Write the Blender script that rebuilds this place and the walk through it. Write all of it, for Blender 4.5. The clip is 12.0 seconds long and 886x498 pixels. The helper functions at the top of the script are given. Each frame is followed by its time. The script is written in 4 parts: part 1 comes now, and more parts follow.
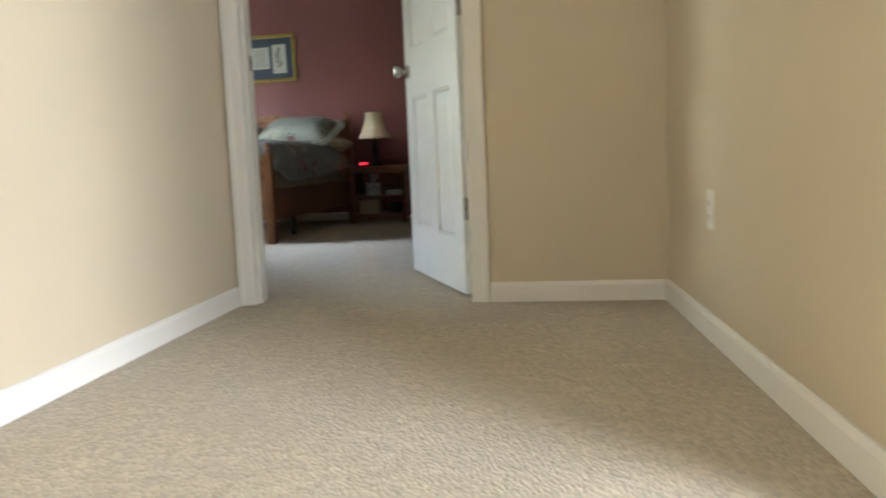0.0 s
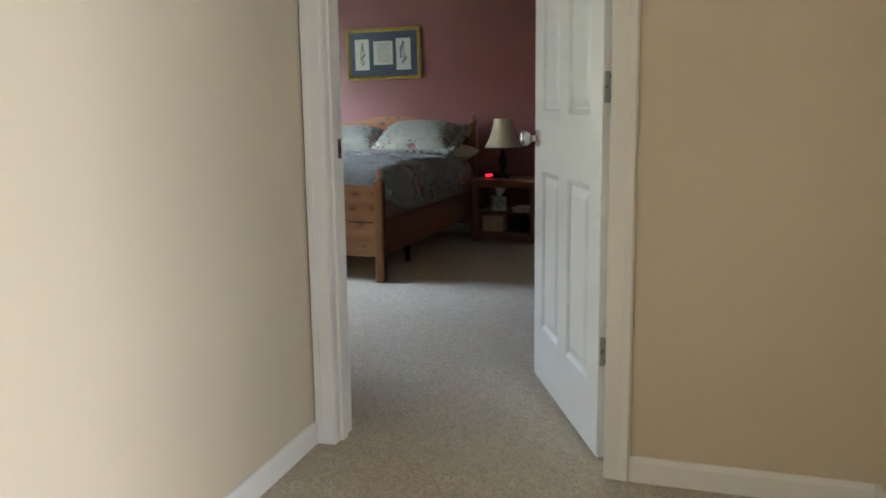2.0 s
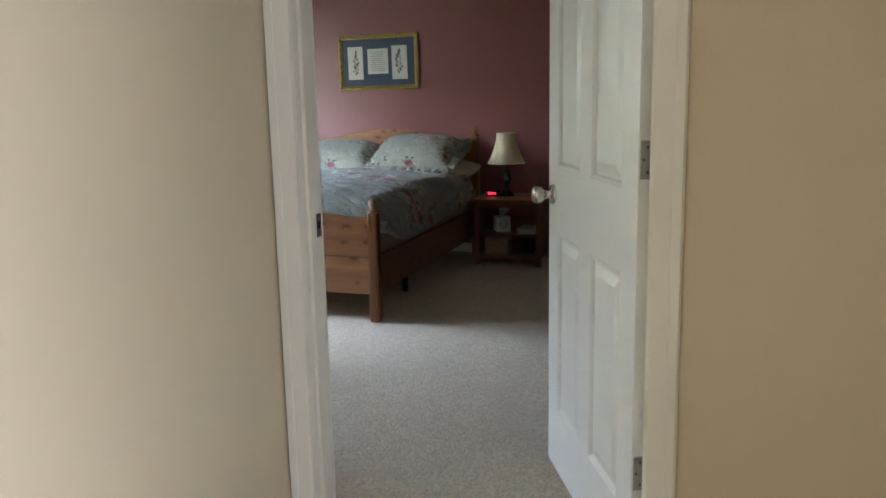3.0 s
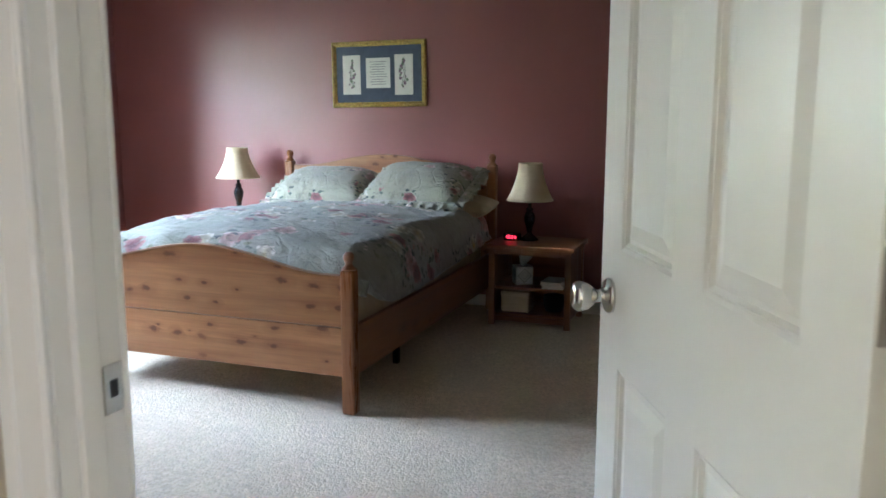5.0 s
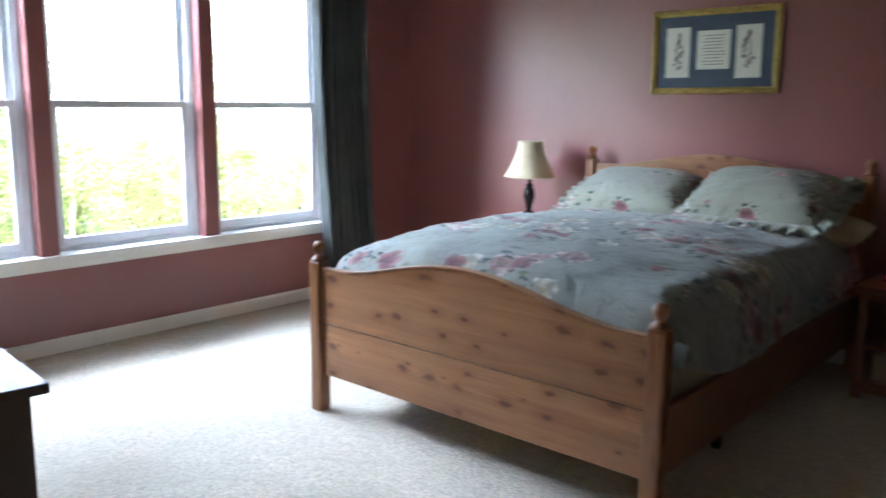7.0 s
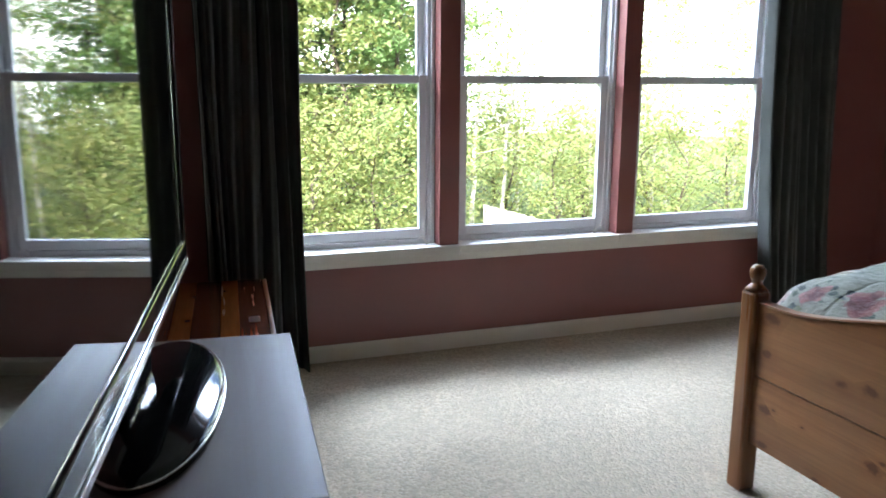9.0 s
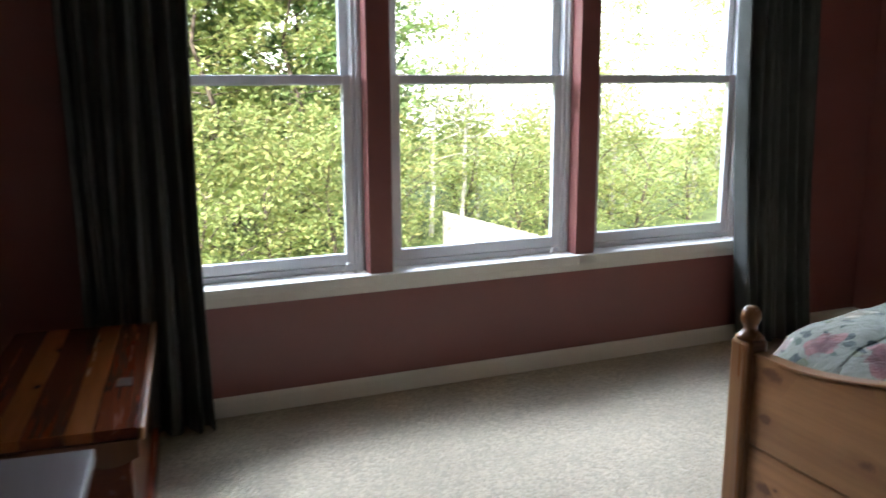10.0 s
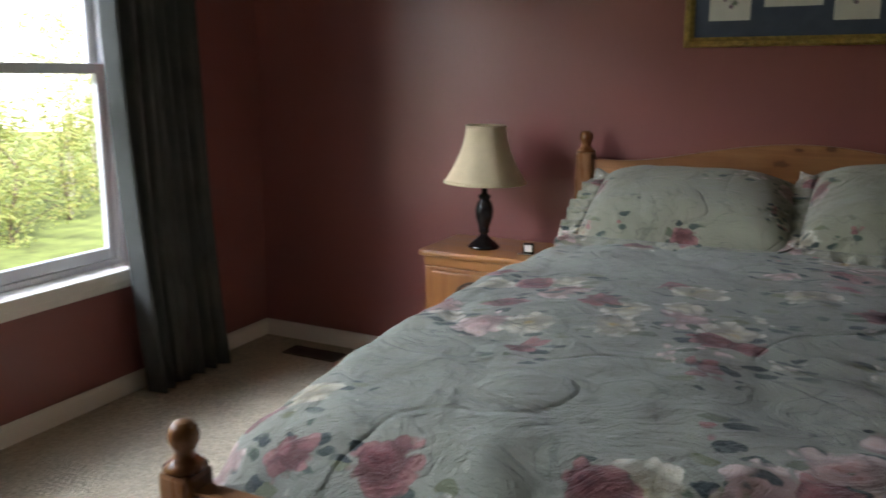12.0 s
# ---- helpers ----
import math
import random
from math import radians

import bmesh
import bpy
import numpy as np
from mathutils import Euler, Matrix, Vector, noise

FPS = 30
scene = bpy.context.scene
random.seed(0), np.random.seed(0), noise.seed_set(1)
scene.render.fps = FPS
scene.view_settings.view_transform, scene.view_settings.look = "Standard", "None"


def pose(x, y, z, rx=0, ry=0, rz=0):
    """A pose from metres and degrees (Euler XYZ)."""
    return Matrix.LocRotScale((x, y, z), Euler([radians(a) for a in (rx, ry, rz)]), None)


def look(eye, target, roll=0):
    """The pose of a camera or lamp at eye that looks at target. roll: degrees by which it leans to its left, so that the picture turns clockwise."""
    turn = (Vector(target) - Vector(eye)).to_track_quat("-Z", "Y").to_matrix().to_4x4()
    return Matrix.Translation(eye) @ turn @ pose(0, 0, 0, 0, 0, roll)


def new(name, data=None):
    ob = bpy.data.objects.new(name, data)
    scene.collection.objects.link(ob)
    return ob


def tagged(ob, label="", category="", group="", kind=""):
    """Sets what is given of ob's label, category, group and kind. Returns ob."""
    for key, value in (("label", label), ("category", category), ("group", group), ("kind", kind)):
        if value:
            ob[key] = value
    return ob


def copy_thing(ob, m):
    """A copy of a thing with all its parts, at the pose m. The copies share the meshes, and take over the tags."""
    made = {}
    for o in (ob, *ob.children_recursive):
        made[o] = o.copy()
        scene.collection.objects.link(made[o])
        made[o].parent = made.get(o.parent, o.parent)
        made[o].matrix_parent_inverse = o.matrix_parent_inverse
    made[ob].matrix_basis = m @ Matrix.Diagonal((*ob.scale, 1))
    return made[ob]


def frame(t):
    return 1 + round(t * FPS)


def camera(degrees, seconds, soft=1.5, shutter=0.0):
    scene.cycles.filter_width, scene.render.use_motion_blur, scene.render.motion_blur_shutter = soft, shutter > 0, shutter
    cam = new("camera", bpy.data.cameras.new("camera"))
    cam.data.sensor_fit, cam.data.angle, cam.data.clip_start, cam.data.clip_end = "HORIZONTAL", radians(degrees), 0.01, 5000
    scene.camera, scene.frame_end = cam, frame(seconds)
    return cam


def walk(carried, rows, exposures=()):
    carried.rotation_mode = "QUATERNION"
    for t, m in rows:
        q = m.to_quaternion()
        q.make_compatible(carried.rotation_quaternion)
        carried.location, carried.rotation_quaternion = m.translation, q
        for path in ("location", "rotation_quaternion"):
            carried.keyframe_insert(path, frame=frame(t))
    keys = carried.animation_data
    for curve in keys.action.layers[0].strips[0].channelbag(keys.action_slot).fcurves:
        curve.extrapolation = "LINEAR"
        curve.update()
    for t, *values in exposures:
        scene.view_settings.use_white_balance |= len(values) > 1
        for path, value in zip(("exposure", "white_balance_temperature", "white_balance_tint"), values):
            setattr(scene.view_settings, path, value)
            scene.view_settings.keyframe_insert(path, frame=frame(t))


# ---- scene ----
cam = camera(56.2, 12.0, soft=1.6, shutter=0.4)
PATH = [
    (0, (0.419, -3.196, 0.568), (0.095, -1.235, 0.35), -2.4),
    (0.5, (0.405, -3.031, 0.726), (-0.118, -1.118, 0.46), -1.4),
    (1, (0.324, -2.79, 0.857), (-0.18, -0.876, 0.57), -1.8),
    (1.5, (0.302, -2.618, 0.991), (-0.16, -0.689, 0.736), -2.1),
    (2, (0.296, -2.399, 1.112), (-0.329, -0.529, 0.777), -0.8),
    (2.5, (0.227, -2.172, 1.217), (-0.435, -0.314, 0.888), -0.8),
    (3, (0.145, -1.931, 1.333), (-0.479, -0.067, 0.964), -1.2),
    (3.2, (0.126, -1.83, 1.346), (-0.53, 0.029, 1.007), -1.3),
    (4.8, (-0.122, -0.827, 1.305), (-0.803, 1.023, 0.968), 0.4),
    (5, (-0.153, -0.711, 1.328), (-0.831, 1.143, 1.006), 0.1),
    (5.5, (-0.257, -0.414, 1.315), (-0.968, 1.424, 0.974), -0.1),
    (6, (-0.374, -0.154, 1.314), (-1.229, 1.624, 0.983), 0.8),
    (6.5, (-0.542, 0.081, 1.302), (-1.618, 1.731, 0.959), 1.2),
    (7, (-0.683, 0.257, 1.311), (-1.975, 1.744, 0.962), 0.7),
    (7.5, (-0.829, 0.418, 1.296), (-2.383, 1.616, 0.908), 0.8),
    (7.7, (-0.9, 0.471, 1.252), (-2.521, 1.584, 0.884), 1.0),
    (9.3, (-1.458, 0.808, 1.297), (-3.303, 1.459, 0.881), 0.2),
    (9.5, (-1.566, 0.872, 1.273), (-3.405, 1.541, 0.861), -0.3),
    (10, (-1.805, 1.046, 1.272), (-3.613, 1.805, 0.875), -0.2),
    (10.5, (-1.965, 1.207, 1.276), (-3.645, 2.217, 0.88), 1.1),
    (11, (-2.13, 1.328, 1.274), (-3.578, 2.639, 0.846), 1.1),
    (11.5, (-2.313, 1.444, 1.284), (-3.44, 3.045, 0.875), 0.2),
    (12, (-2.402, 1.57, 1.276), (-3.262, 3.326, 0.859), 0.5),
]
walk(cam, [(t, look(eye, target, roll)) for t, eye, target, roll in PATH],
     exposures=[(0.0, 3.05, 5700, 8), (0.6, 2.85, 5550, 11), (3.2, 2.9, 5600, 11), (4.8, 3.25, 5400, 12), (6.5, 3.4, 5500, 12), (7.0, 2.85, 5350, 12), (7.5, 2.6, 5450, 14), (9.3, 1.75, 5800, 11), (12.0, 1.45, 6500, 14)])

# ---------- world, sun, large lights ----------
world = bpy.data.worlds.new("sky_world")
scene.world = world
world.use_nodes = True
wn = world.node_tree
sky = wn.nodes.new("ShaderNodeTexSky")
sky.sky_type = 'NISHITA'
sky.sun_disc = False
sky.sun_elevation = radians(42)
sky.sun_rotation = radians(122)
sky.dust_density = 3.0
wn.links.new(sky.outputs[0], wn.nodes["Background"].inputs[0])
wn.nodes["Background"].inputs[1].default_value = 0.15

sun = new("sun", bpy.data.lights.new("sun", 'SUN'))
sun.data.energy = 5.0
sun.data.angle = radians(0.5)
sun.data.color = (1.0, 0.95, 0.86)
sun.matrix_world = look((0.8, -0.5, 0.85), (0, 0, 0))


def window_light(name, eye, target, w, h, power, color=(0.86, 0.93, 1.0)):
    ld = bpy.data.lights.new(name, 'AREA')
    ld.shape, ld.size, ld.size_y, ld.energy, ld.color = 'RECTANGLE', w, h, power, color
    ob = new(name, ld)
    ob.matrix_world = look(eye, target)
    return ob


# daylight of the open sky falling in at the bedroom windows, from outside above the view
window_light("window_daylight", (-7.3, 1.2, 3.1), (-3.2, 2.8, 0.7), 4.6, 1.1, 165, (0.78, 0.87, 1.0))
# daylight at the stairwell's window, behind the start of the walk
window_light("stair_daylight", (3.33, -4.1, 0.95), (-0.9, -1.6, 0.6), 1.5, 1.7, 34, (0.90, 0.93, 1.0))

# ---------- materials ----------


class M:
    """A node material with short calls."""

    def __init__(self, name, color=(0.8, 0.8, 0.8), rough=0.6, metal=0.0, spec=0.5):
        self.m = bpy.data.materials.new(name)
        self.m.use_nodes = True
        self.t = self.m.node_tree
        self.b = self.t.nodes["Principled BSDF"]
        self.b.inputs["Base Color"].default_value = (*color, 1)
        self.b.inputs["Roughness"].default_value = rough
        self.b.inputs["Metallic"].default_value = metal
        self.b.inputs["Specular IOR Level"].default_value = spec
        self.co = self.t.nodes.new("ShaderNodeTexCoord").outputs["Object"]

    def n(self, kind, **ins):
        node = self.t.nodes.new(kind)
        for k, v in ins.items():
            key = k.replace("_", " ")
            if isinstance(v, bpy.types.NodeSocket):
                self.t.links.new(v, node.inputs[key])
            else:
                node.inputs[key].default_value = v
        return node

    def scaled(self, sx, sy, sz, src=None):
        mp = self.n("ShaderNodeMapping")
        self.t.links.new(src or self.co, mp.inputs["Vector"])
        mp.inputs["Scale"].default_value = (sx, sy, sz)
        return mp.outputs[0]

    def noise(self, scale, detail=3.0, vec=None, rough=0.55, dist=0.0):
        return self.n("ShaderNodeTexNoise", Vector=vec or self.co, Scale=scale, Detail=detail, Roughness=rough, Distortion=dist)

    def ramp(self, fac, stops):
        r = self.n("ShaderNodeValToRGB", Fac=fac)
        e = r.color_ramp.elements
        while len(e) < len(stops):
            e.new(0.5)
        for el, (p, c) in zip(e, stops):
            el.position = p
            el.color = (*c, 1) if len(c) == 3 else c
        return r.outputs[0]

    def val(self, fac, stops):
        return self.ramp(fac, [(p, (v, v, v)) for p, v in stops])

    def mix(self, fac, a, b, mode='MIX'):
        x = self.t.nodes.new("ShaderNodeMix")
        x.data_type, x.blend_type = 'RGBA', mode
        for i, v in ((0, fac), (6, a), (7, b)):
            if isinstance(v, bpy.types.NodeSocket):
                self.t.links.new(v, x.inputs[i])
            elif i == 0:
                x.inputs[0].default_value = v
            else:
                x.inputs[i].default_value = (*v, 1)
        return x.outputs[2]

    def math(self, op, a, b=0.0):
        x = self.t.nodes.new("ShaderNodeMath")
        x.operation = op
        for i, v in ((0, a), (1, b)):
            if isinstance(v, bpy.types.NodeSocket):
                self.t.links.new(v, x.inputs[i])
            else:
                x.inputs[i].default_value = v
        return x.outputs[0]

    def color(self, s):
        self.t.links.new(s, self.b.inputs["Base Color"])
        return self

    def rough(self, s):
        self.t.links.new(s, self.b.inputs["Roughness"])
        return self

    def bump(self, height, strength=0.3, dist=0.01):
        bp = self.n("ShaderNodeBump", Height=height, Strength=strength, Distance=dist)
        self.t.links.new(bp.outputs[0], self.b.inputs["Normal"])
        return self


def paint(name, c, rough=0.5, var=0.06, bump=0.12, spec=0.5):
    m = M(name, c, rough, spec=spec)
    big = m.noise(1.3, 4).outputs[0]
    lo = tuple(v * (1 - var) for v in c)
    hi = tuple(min(1, v * (1 + var)) for v in c)
    m.color(m.ramp(big, [(0.3, lo), (0.7, hi)]))
    m.rough(m.val(m.noise(5, 3).outputs[0], [(0.3, rough - 0.015), (0.7, rough + 0.02)]))
    m.bump(m.noise(160, 3).outputs[0], bump, 0.002)
    return m.m


def wood(name, light, dark, axis=0, rough=0.4, knots=0.0, knot_col=(0.12, 0.04, 0.015), scale=1.0, boards=0.0, thin=1):
    """Long-grained wood; axis is the way of the grain. knots: 0 to 1."""
    m = M(name, light, rough)
    rnd = m.n("ShaderNodeObjectInfo").outputs["Random"]
    off = m.n("ShaderNodeCombineXYZ", X=m.math('MULTIPLY', rnd, 7.0), Y=m.math('MULTIPLY', rnd, 5.0), Z=m.math('MULTIPLY', rnd, 3.0)).outputs[0]
    co = m.n("ShaderNodeVectorMath")
    m.t.links.new(m.co, co.inputs[0])
    m.t.links.new(off, co.inputs[1])
    co = co.outputs[0]
    s = [14.0 * scale] * 3
    s[axis] = 0.9 * scale
    warp = m.noise(2.2, 2, co).outputs[0]
    grain = m.noise(1.0, 5, m.scaled(*s, src=co), 0.6, 0.8).outputs[0]
    fine = [120.0] * 3
    fine[axis] = 5.0
    fg = m.noise(1.0, 3, m.scaled(*fine, src=co)).outputs[0]
    f = m.math('ADD', m.math('MULTIPLY', grain, 0.75), m.math('MULTIPLY', fg, 0.25))
    col = m.ramp(f, [(0.36, dark), (0.60, light)])
    col = m.mix(m.val(warp, [(0.35, 0.0), (0.7, 0.35)]), col, tuple(v * 0.62 for v in light))
    if boards:
        sp = m.n("ShaderNodeSeparateXYZ", Vector=m.co)
        cell = m.n("ShaderNodeTexWhiteNoise")
        cell.noise_dimensions = '1D'
        m.t.links.new(m.math('FLOOR', m.math('MULTIPLY', sp.outputs[2 if axis == 0 else 0], boards)), cell.inputs["W"])
        col = m.mix(m.val(cell.outputs[0], [(0.1, 0.0), (0.9, 0.42)]), col, tuple(v * 0.55 for v in light))
    if knots:
        sep = m.n("ShaderNodeSeparateXYZ", Vector=co).outputs
        across = 3 - axis - thin
        flat = m.n("ShaderNodeCombineXYZ", X=m.math('MULTIPLY', sep[axis], 5.6), Y=m.math('MULTIPLY', sep[across], 11.5)).outputs[0]
        vo = m.n("ShaderNodeTexVoronoi", Vector=flat, Scale=1.0, Randomness=1.0)
        vo.voronoi_dimensions = '2D'
        d = vo.outputs["Distance"]
        pk = m.n("ShaderNodeSeparateColor", Color=vo.outputs["Color"]).outputs
        pick = pk[0]
        d = m.math('DIVIDE', d, m.math('ADD', m.math('MULTIPLY', pk[1], 1.25), 0.25))
        keep = m.val(pick, [(1 - knots - 0.01, 0.0), (1 - knots, 1.0)])
        nd = m.math('ADD', d, m.math('MULTIPLY', m.math('SUBTRACT', m.noise(34, 3).outputs[0], 0.5), 0.24))
        halo = m.math('MULTIPLY', m.val(nd, [(0.06, 0.5), (0.40, 0.0)]), keep)
        core = m.math('MULTIPLY', m.val(nd, [(0.06, 0.9), (0.14, 0.0)]), keep)
        col = m.mix(halo, col, (light[0] * 0.42, light[1] * 0.34, light[2] * 0.3))
        col = m.mix(core, col, knot_col)
    m.color(col)
    m.rough(m.val(grain, [(0.3, rough - 0.06), (0.7, rough + 0.1)]))
    m.bump(fg, 0.08, 0.002)
    return m.m


def carpet(name, c):
    m = M(name, c, 0.95, spec=0.12)
    tuft = m.n("ShaderNodeTexVoronoi", Vector=m.co, Scale=105.0)
    td = tuft.outputs["Distance"]
    tone = m.n("ShaderNodeSeparateColor", Color=tuft.outputs["Color"]).outputs[0]
    track = m.noise(2.6, 3, None, 0.5, 1.2).outputs[0]
    clump = m.noise(26, 4).outputs[0]
    col = m.ramp(tone, [(0.0, tuple(v * 0.74 for v in c)), (0.5, c), (1.0, tuple(min(1, v * 1.2) for v in c))])
    col = m.mix(m.val(clump, [(0.42, 0.0), (0.72, 0.4)]), col, tuple(v * 0.62 for v in c))
    col = m.mix(m.val(track, [(0.36, 0.0), (0.64, 0.45)]), col, tuple(v * 0.80 for v in c))
    m.color(col)
    h = m.math('ADD', m.math('MULTIPLY', td, -0.7), m.math('MULTIPLY', clump, 0.55))
    m.bump(h, 0.6, 0.009)
    m.b.inputs["Sheen Weight"].default_value = 0.15
    return m.m


def floral(name, size=1.0, base=(0.165, 0.168, 0.138), more=0.17):
    """Grey-green cotton with scattered sprays of pink, cream and wine flowers among dark leaves."""
    m = M(name, base, 0.85, spec=0.2)
    wob = m.noise(11 / size, 3)
    mv = m.n("ShaderNodeVectorMath")
    mv.operation = 'MULTIPLY_ADD'
    m.t.links.new(wob.outputs["Color"], mv.inputs[0])
    mv.inputs[1].default_value = (0.07 * size, 0.07 * size, 0.07 * size)
    m.t.links.new(m.co, mv.inputs[2])
    co = mv.outputs[0]
    col = m.ramp(m.noise(3.5, 4).outputs[0], [(0.3, tuple(v * 0.86 for v in base)), (0.7, tuple(v * 1.18 for v in base))])
    # fine tendrils
    ten = m.noise(5.0 / size, 2, co, 0.4, 1.5).outputs[0]
    col = m.mix(m.val(ten, [(0.487, 0.0), (0.499, 0.35), (0.503, 0.35), (0.515, 0.0)]), col, (0.06, 0.075, 0.06))
    petal = m.n("ShaderNodeTexVoronoi", Vector=co, Scale=30.0 / size)
    pd = petal.outputs["Distance"]
    leafv = m.n("ShaderNodeTexVoronoi", Vector=m.scaled(1.0, 1.9, 1.4, src=co), Scale=17.0 / size)
    lk = m.n("ShaderNodeSeparateColor", Color=leafv.outputs["Color"])
    lmask = m.math('MULTIPLY', m.val(lk.outputs[0], [(0.30, 0.0), (0.32, 0.95)]), m.val(leafv.outputs["Distance"], [(0.34, 1.0), (0.42, 0.0)]))
    lcol = m.ramp(lk.outputs[1], [(0.2, (0.035, 0.05, 0.05)), (0.6, (0.075, 0.10, 0.08)), (0.9, (0.16, 0.17, 0.10))])
    layers = ((4.6, 0.46 - more, (0.20, 0.05, 0.045), (0.45, 0.27, 0.235), (0.58, 0.45, 0.40)), (5.2, 0.52 - more, (0.40, 0.27, 0.08), (0.45, 0.40, 0.27), (0.60, 0.56, 0.46)), (5.9, 0.74 - more, (0.05, 0.012, 0.02), (0.17, 0.045, 0.05), (0.32, 0.15, 0.14)))
    for sc, thr, core, mid, edge in layers:
        v = m.n("ShaderNodeTexVoronoi", Vector=co, Scale=sc / size)
        spray = m.n("ShaderNodeTexVoronoi", Vector=v.outputs["Position"], Scale=1.8 / size)
        keep = m.val(m.n("ShaderNodeSeparateColor", Color=v.outputs["Color"]).outputs[1], [(thr, 0.0), (thr + 0.015, 1.0)])
        keep = m.math('MULTIPLY', keep, m.val(spray.outputs["Distance"], [(0.60, 1.0), (0.62, 0.0)]))
        d = v.outputs["Distance"]
        ring = m.math('MULTIPLY', keep, m.val(d, [(0.20, 0.0), (0.24, 1.0), (0.46, 1.0), (0.56, 0.0)]))
        col = m.mix(m.math('MULTIPLY', ring, lmask), col, lcol)
        dd = m.math('ADD', d, m.math('MULTIPLY', m.math('SUBTRACT', pd, 0.4), 0.20))
        f = m.math('MULTIPLY', keep, m.val(dd, [(0.30, 0.95), (0.34, 0.0)]))
        fc = m.ramp(dd, [(0.03, core), (0.12, mid), (0.28, edge)])
        fc = m.mix(m.val(pd, [(0.25, 0.0), (0.62, 0.75)]), fc, tuple(x * 0.4 for x in mid))
        col = m.mix(f, col, fc)
    m.color(col)
    # fine creases, the weave and curving rows of quilting stitches
    stitch = m.noise(2.1 / size, 1, None, 0.3, 0.6).outputs[0]
    seam = m.val(stitch, [(0.486, 1.0), (0.5, 0.0), (0.514, 1.0)])
    crease = m.noise(7, 6, m.scaled(1.0, 1.5, 1.0), 0.62, 1.4).outputs[0]
    m.bump(m.math('ADD', m.math('ADD', crease, m.math('MULTIPLY', seam, 0.16)), m.math('MULTIPLY', m.noise(300, 2).outputs[0], 0.10)), 0.9, 0.028)
    m.b.inputs["Sheen Weight"].default_value = 0.2
    return m.m


def plain(name, c, rough=0.5, metal=0.0, var=0.1, sc=20, bump=0.05, spec=0.5):
    m = M(name, c, rough, metal, spec)
    m.color(m.ramp(m.noise(sc, 4).outputs[0], [(0.3, tuple(v * (1 - var) for v in c)), (0.7, tuple(min(1, v * (1 + var)) for v in c))]))
    m.bump(m.noise(sc * 8, 3).outputs[0], bump, 0.002)
    return m.m


def cloth(name, c, rough=0.9, weave=400):
    m = M(name, c, rough, spec=0.15)
    m.color(m.ramp(m.noise(6, 4).outputs[0], [(0.3, tuple(v * 0.82 for v in c)), (0.7, tuple(v * 1.15 for v in c))]))
    m.bump(m.noise(weave, 2).outputs[0], 0.3, 0.002)
    m.b.inputs["Sheen Weight"].default_value = 0.15
    return m.m


def glass(name):
    m = M(name, (1, 1, 1), 0.0)
    m.b.inputs["Transmission Weight"].default_value = 1.0
    m.b.inputs["IOR"].default_value = 1.02
    return m.m


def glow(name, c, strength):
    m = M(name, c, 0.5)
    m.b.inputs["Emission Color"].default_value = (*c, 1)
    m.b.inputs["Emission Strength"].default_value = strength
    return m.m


def leaf_mat(name, a, b, c):
    m = M(name, a, 0.55)
    g = m.n("ShaderNodeNewGeometry").outputs["Random Per Island"]
    col = m.ramp(g, [(0.0, a), (0.55, b), (1.0, c)])
    m.color(m.mix(m.val(m.noise(0.5, 2).outputs[0], [(0.35, 0.0), (0.7, 0.55)]), col, a))
    tr = m.t.nodes.new("ShaderNodeBsdfTranslucent")
    m.t.links.new(m.b.inputs["Base Color"].links[0].from_socket, tr.inputs[0])
    ad = m.t.nodes.new("ShaderNodeMixShader")
    ad.inputs[0].default_value = 0.5
    m.t.links.new(m.b.outputs[0], ad.inputs[1])
    m.t.links.new(tr.outputs[0], ad.inputs[2])
    m.t.links.new(ad.outputs[0], m.t.nodes["Material Output"].inputs[0])
    return m.m


TAN = paint("tan_wall_paint", (0.60, 0.51, 0.36), 0.40, 0.03)
MAROON = paint("maroon_wall_paint", (0.25, 0.088, 0.076), 0.34, 0.025, 0.05, 0.6)
WHITE_TRIM = paint("white_trim_paint", (0.78, 0.75, 0.68), 0.35, 0.03, 0.06)
DOOR_WHITE = paint("white_door_paint", (0.76, 0.745, 0.69), 0.36, 0.03, 0.05)
VINYL = paint("white_vinyl", (0.70, 0.70, 0.70), 0.35, 0.03, 0.02)
CEIL = paint("white_ceiling_paint", (0.62, 0.60, 0.57), 0.9, 0.03, 0.3)
CARPET = carpet("beige_carpet", (0.53, 0.455, 0.325))
PINE_X = wood("honey_pine_along", (0.40, 0.188, 0.072), (0.22, 0.086, 0.031), 0, 0.34, 0.72, (0.10, 0.032, 0.010), boards=14.0)
PINE_Z = wood("honey_pine_upright", (0.28, 0.12, 0.042), (0.165, 0.063, 0.021), 2, 0.28)
PINE_Y = wood("honey_pine_rail", (0.25, 0.105, 0.036), (0.15, 0.056, 0.02), 1, 0.38, 0.25, thin=0)
OAK_X = wood("amber_oak_along", (0.42, 0.18, 0.05), (0.24, 0.085, 0.022), 0, 0.33)
OAK_Z = wood("amber_oak_upright", (0.38, 0.155, 0.043), (0.22, 0.078, 0.02), 2, 0.36)
BROWN_X = wood("brown_oak_along", (0.26, 0.105, 0.034), (0.14, 0.05, 0.017), 0, 0.35)
BROWN_Z = wood("brown_oak_upright", (0.24, 0.095, 0.032), (0.13, 0.047, 0.016), 2, 0.38)
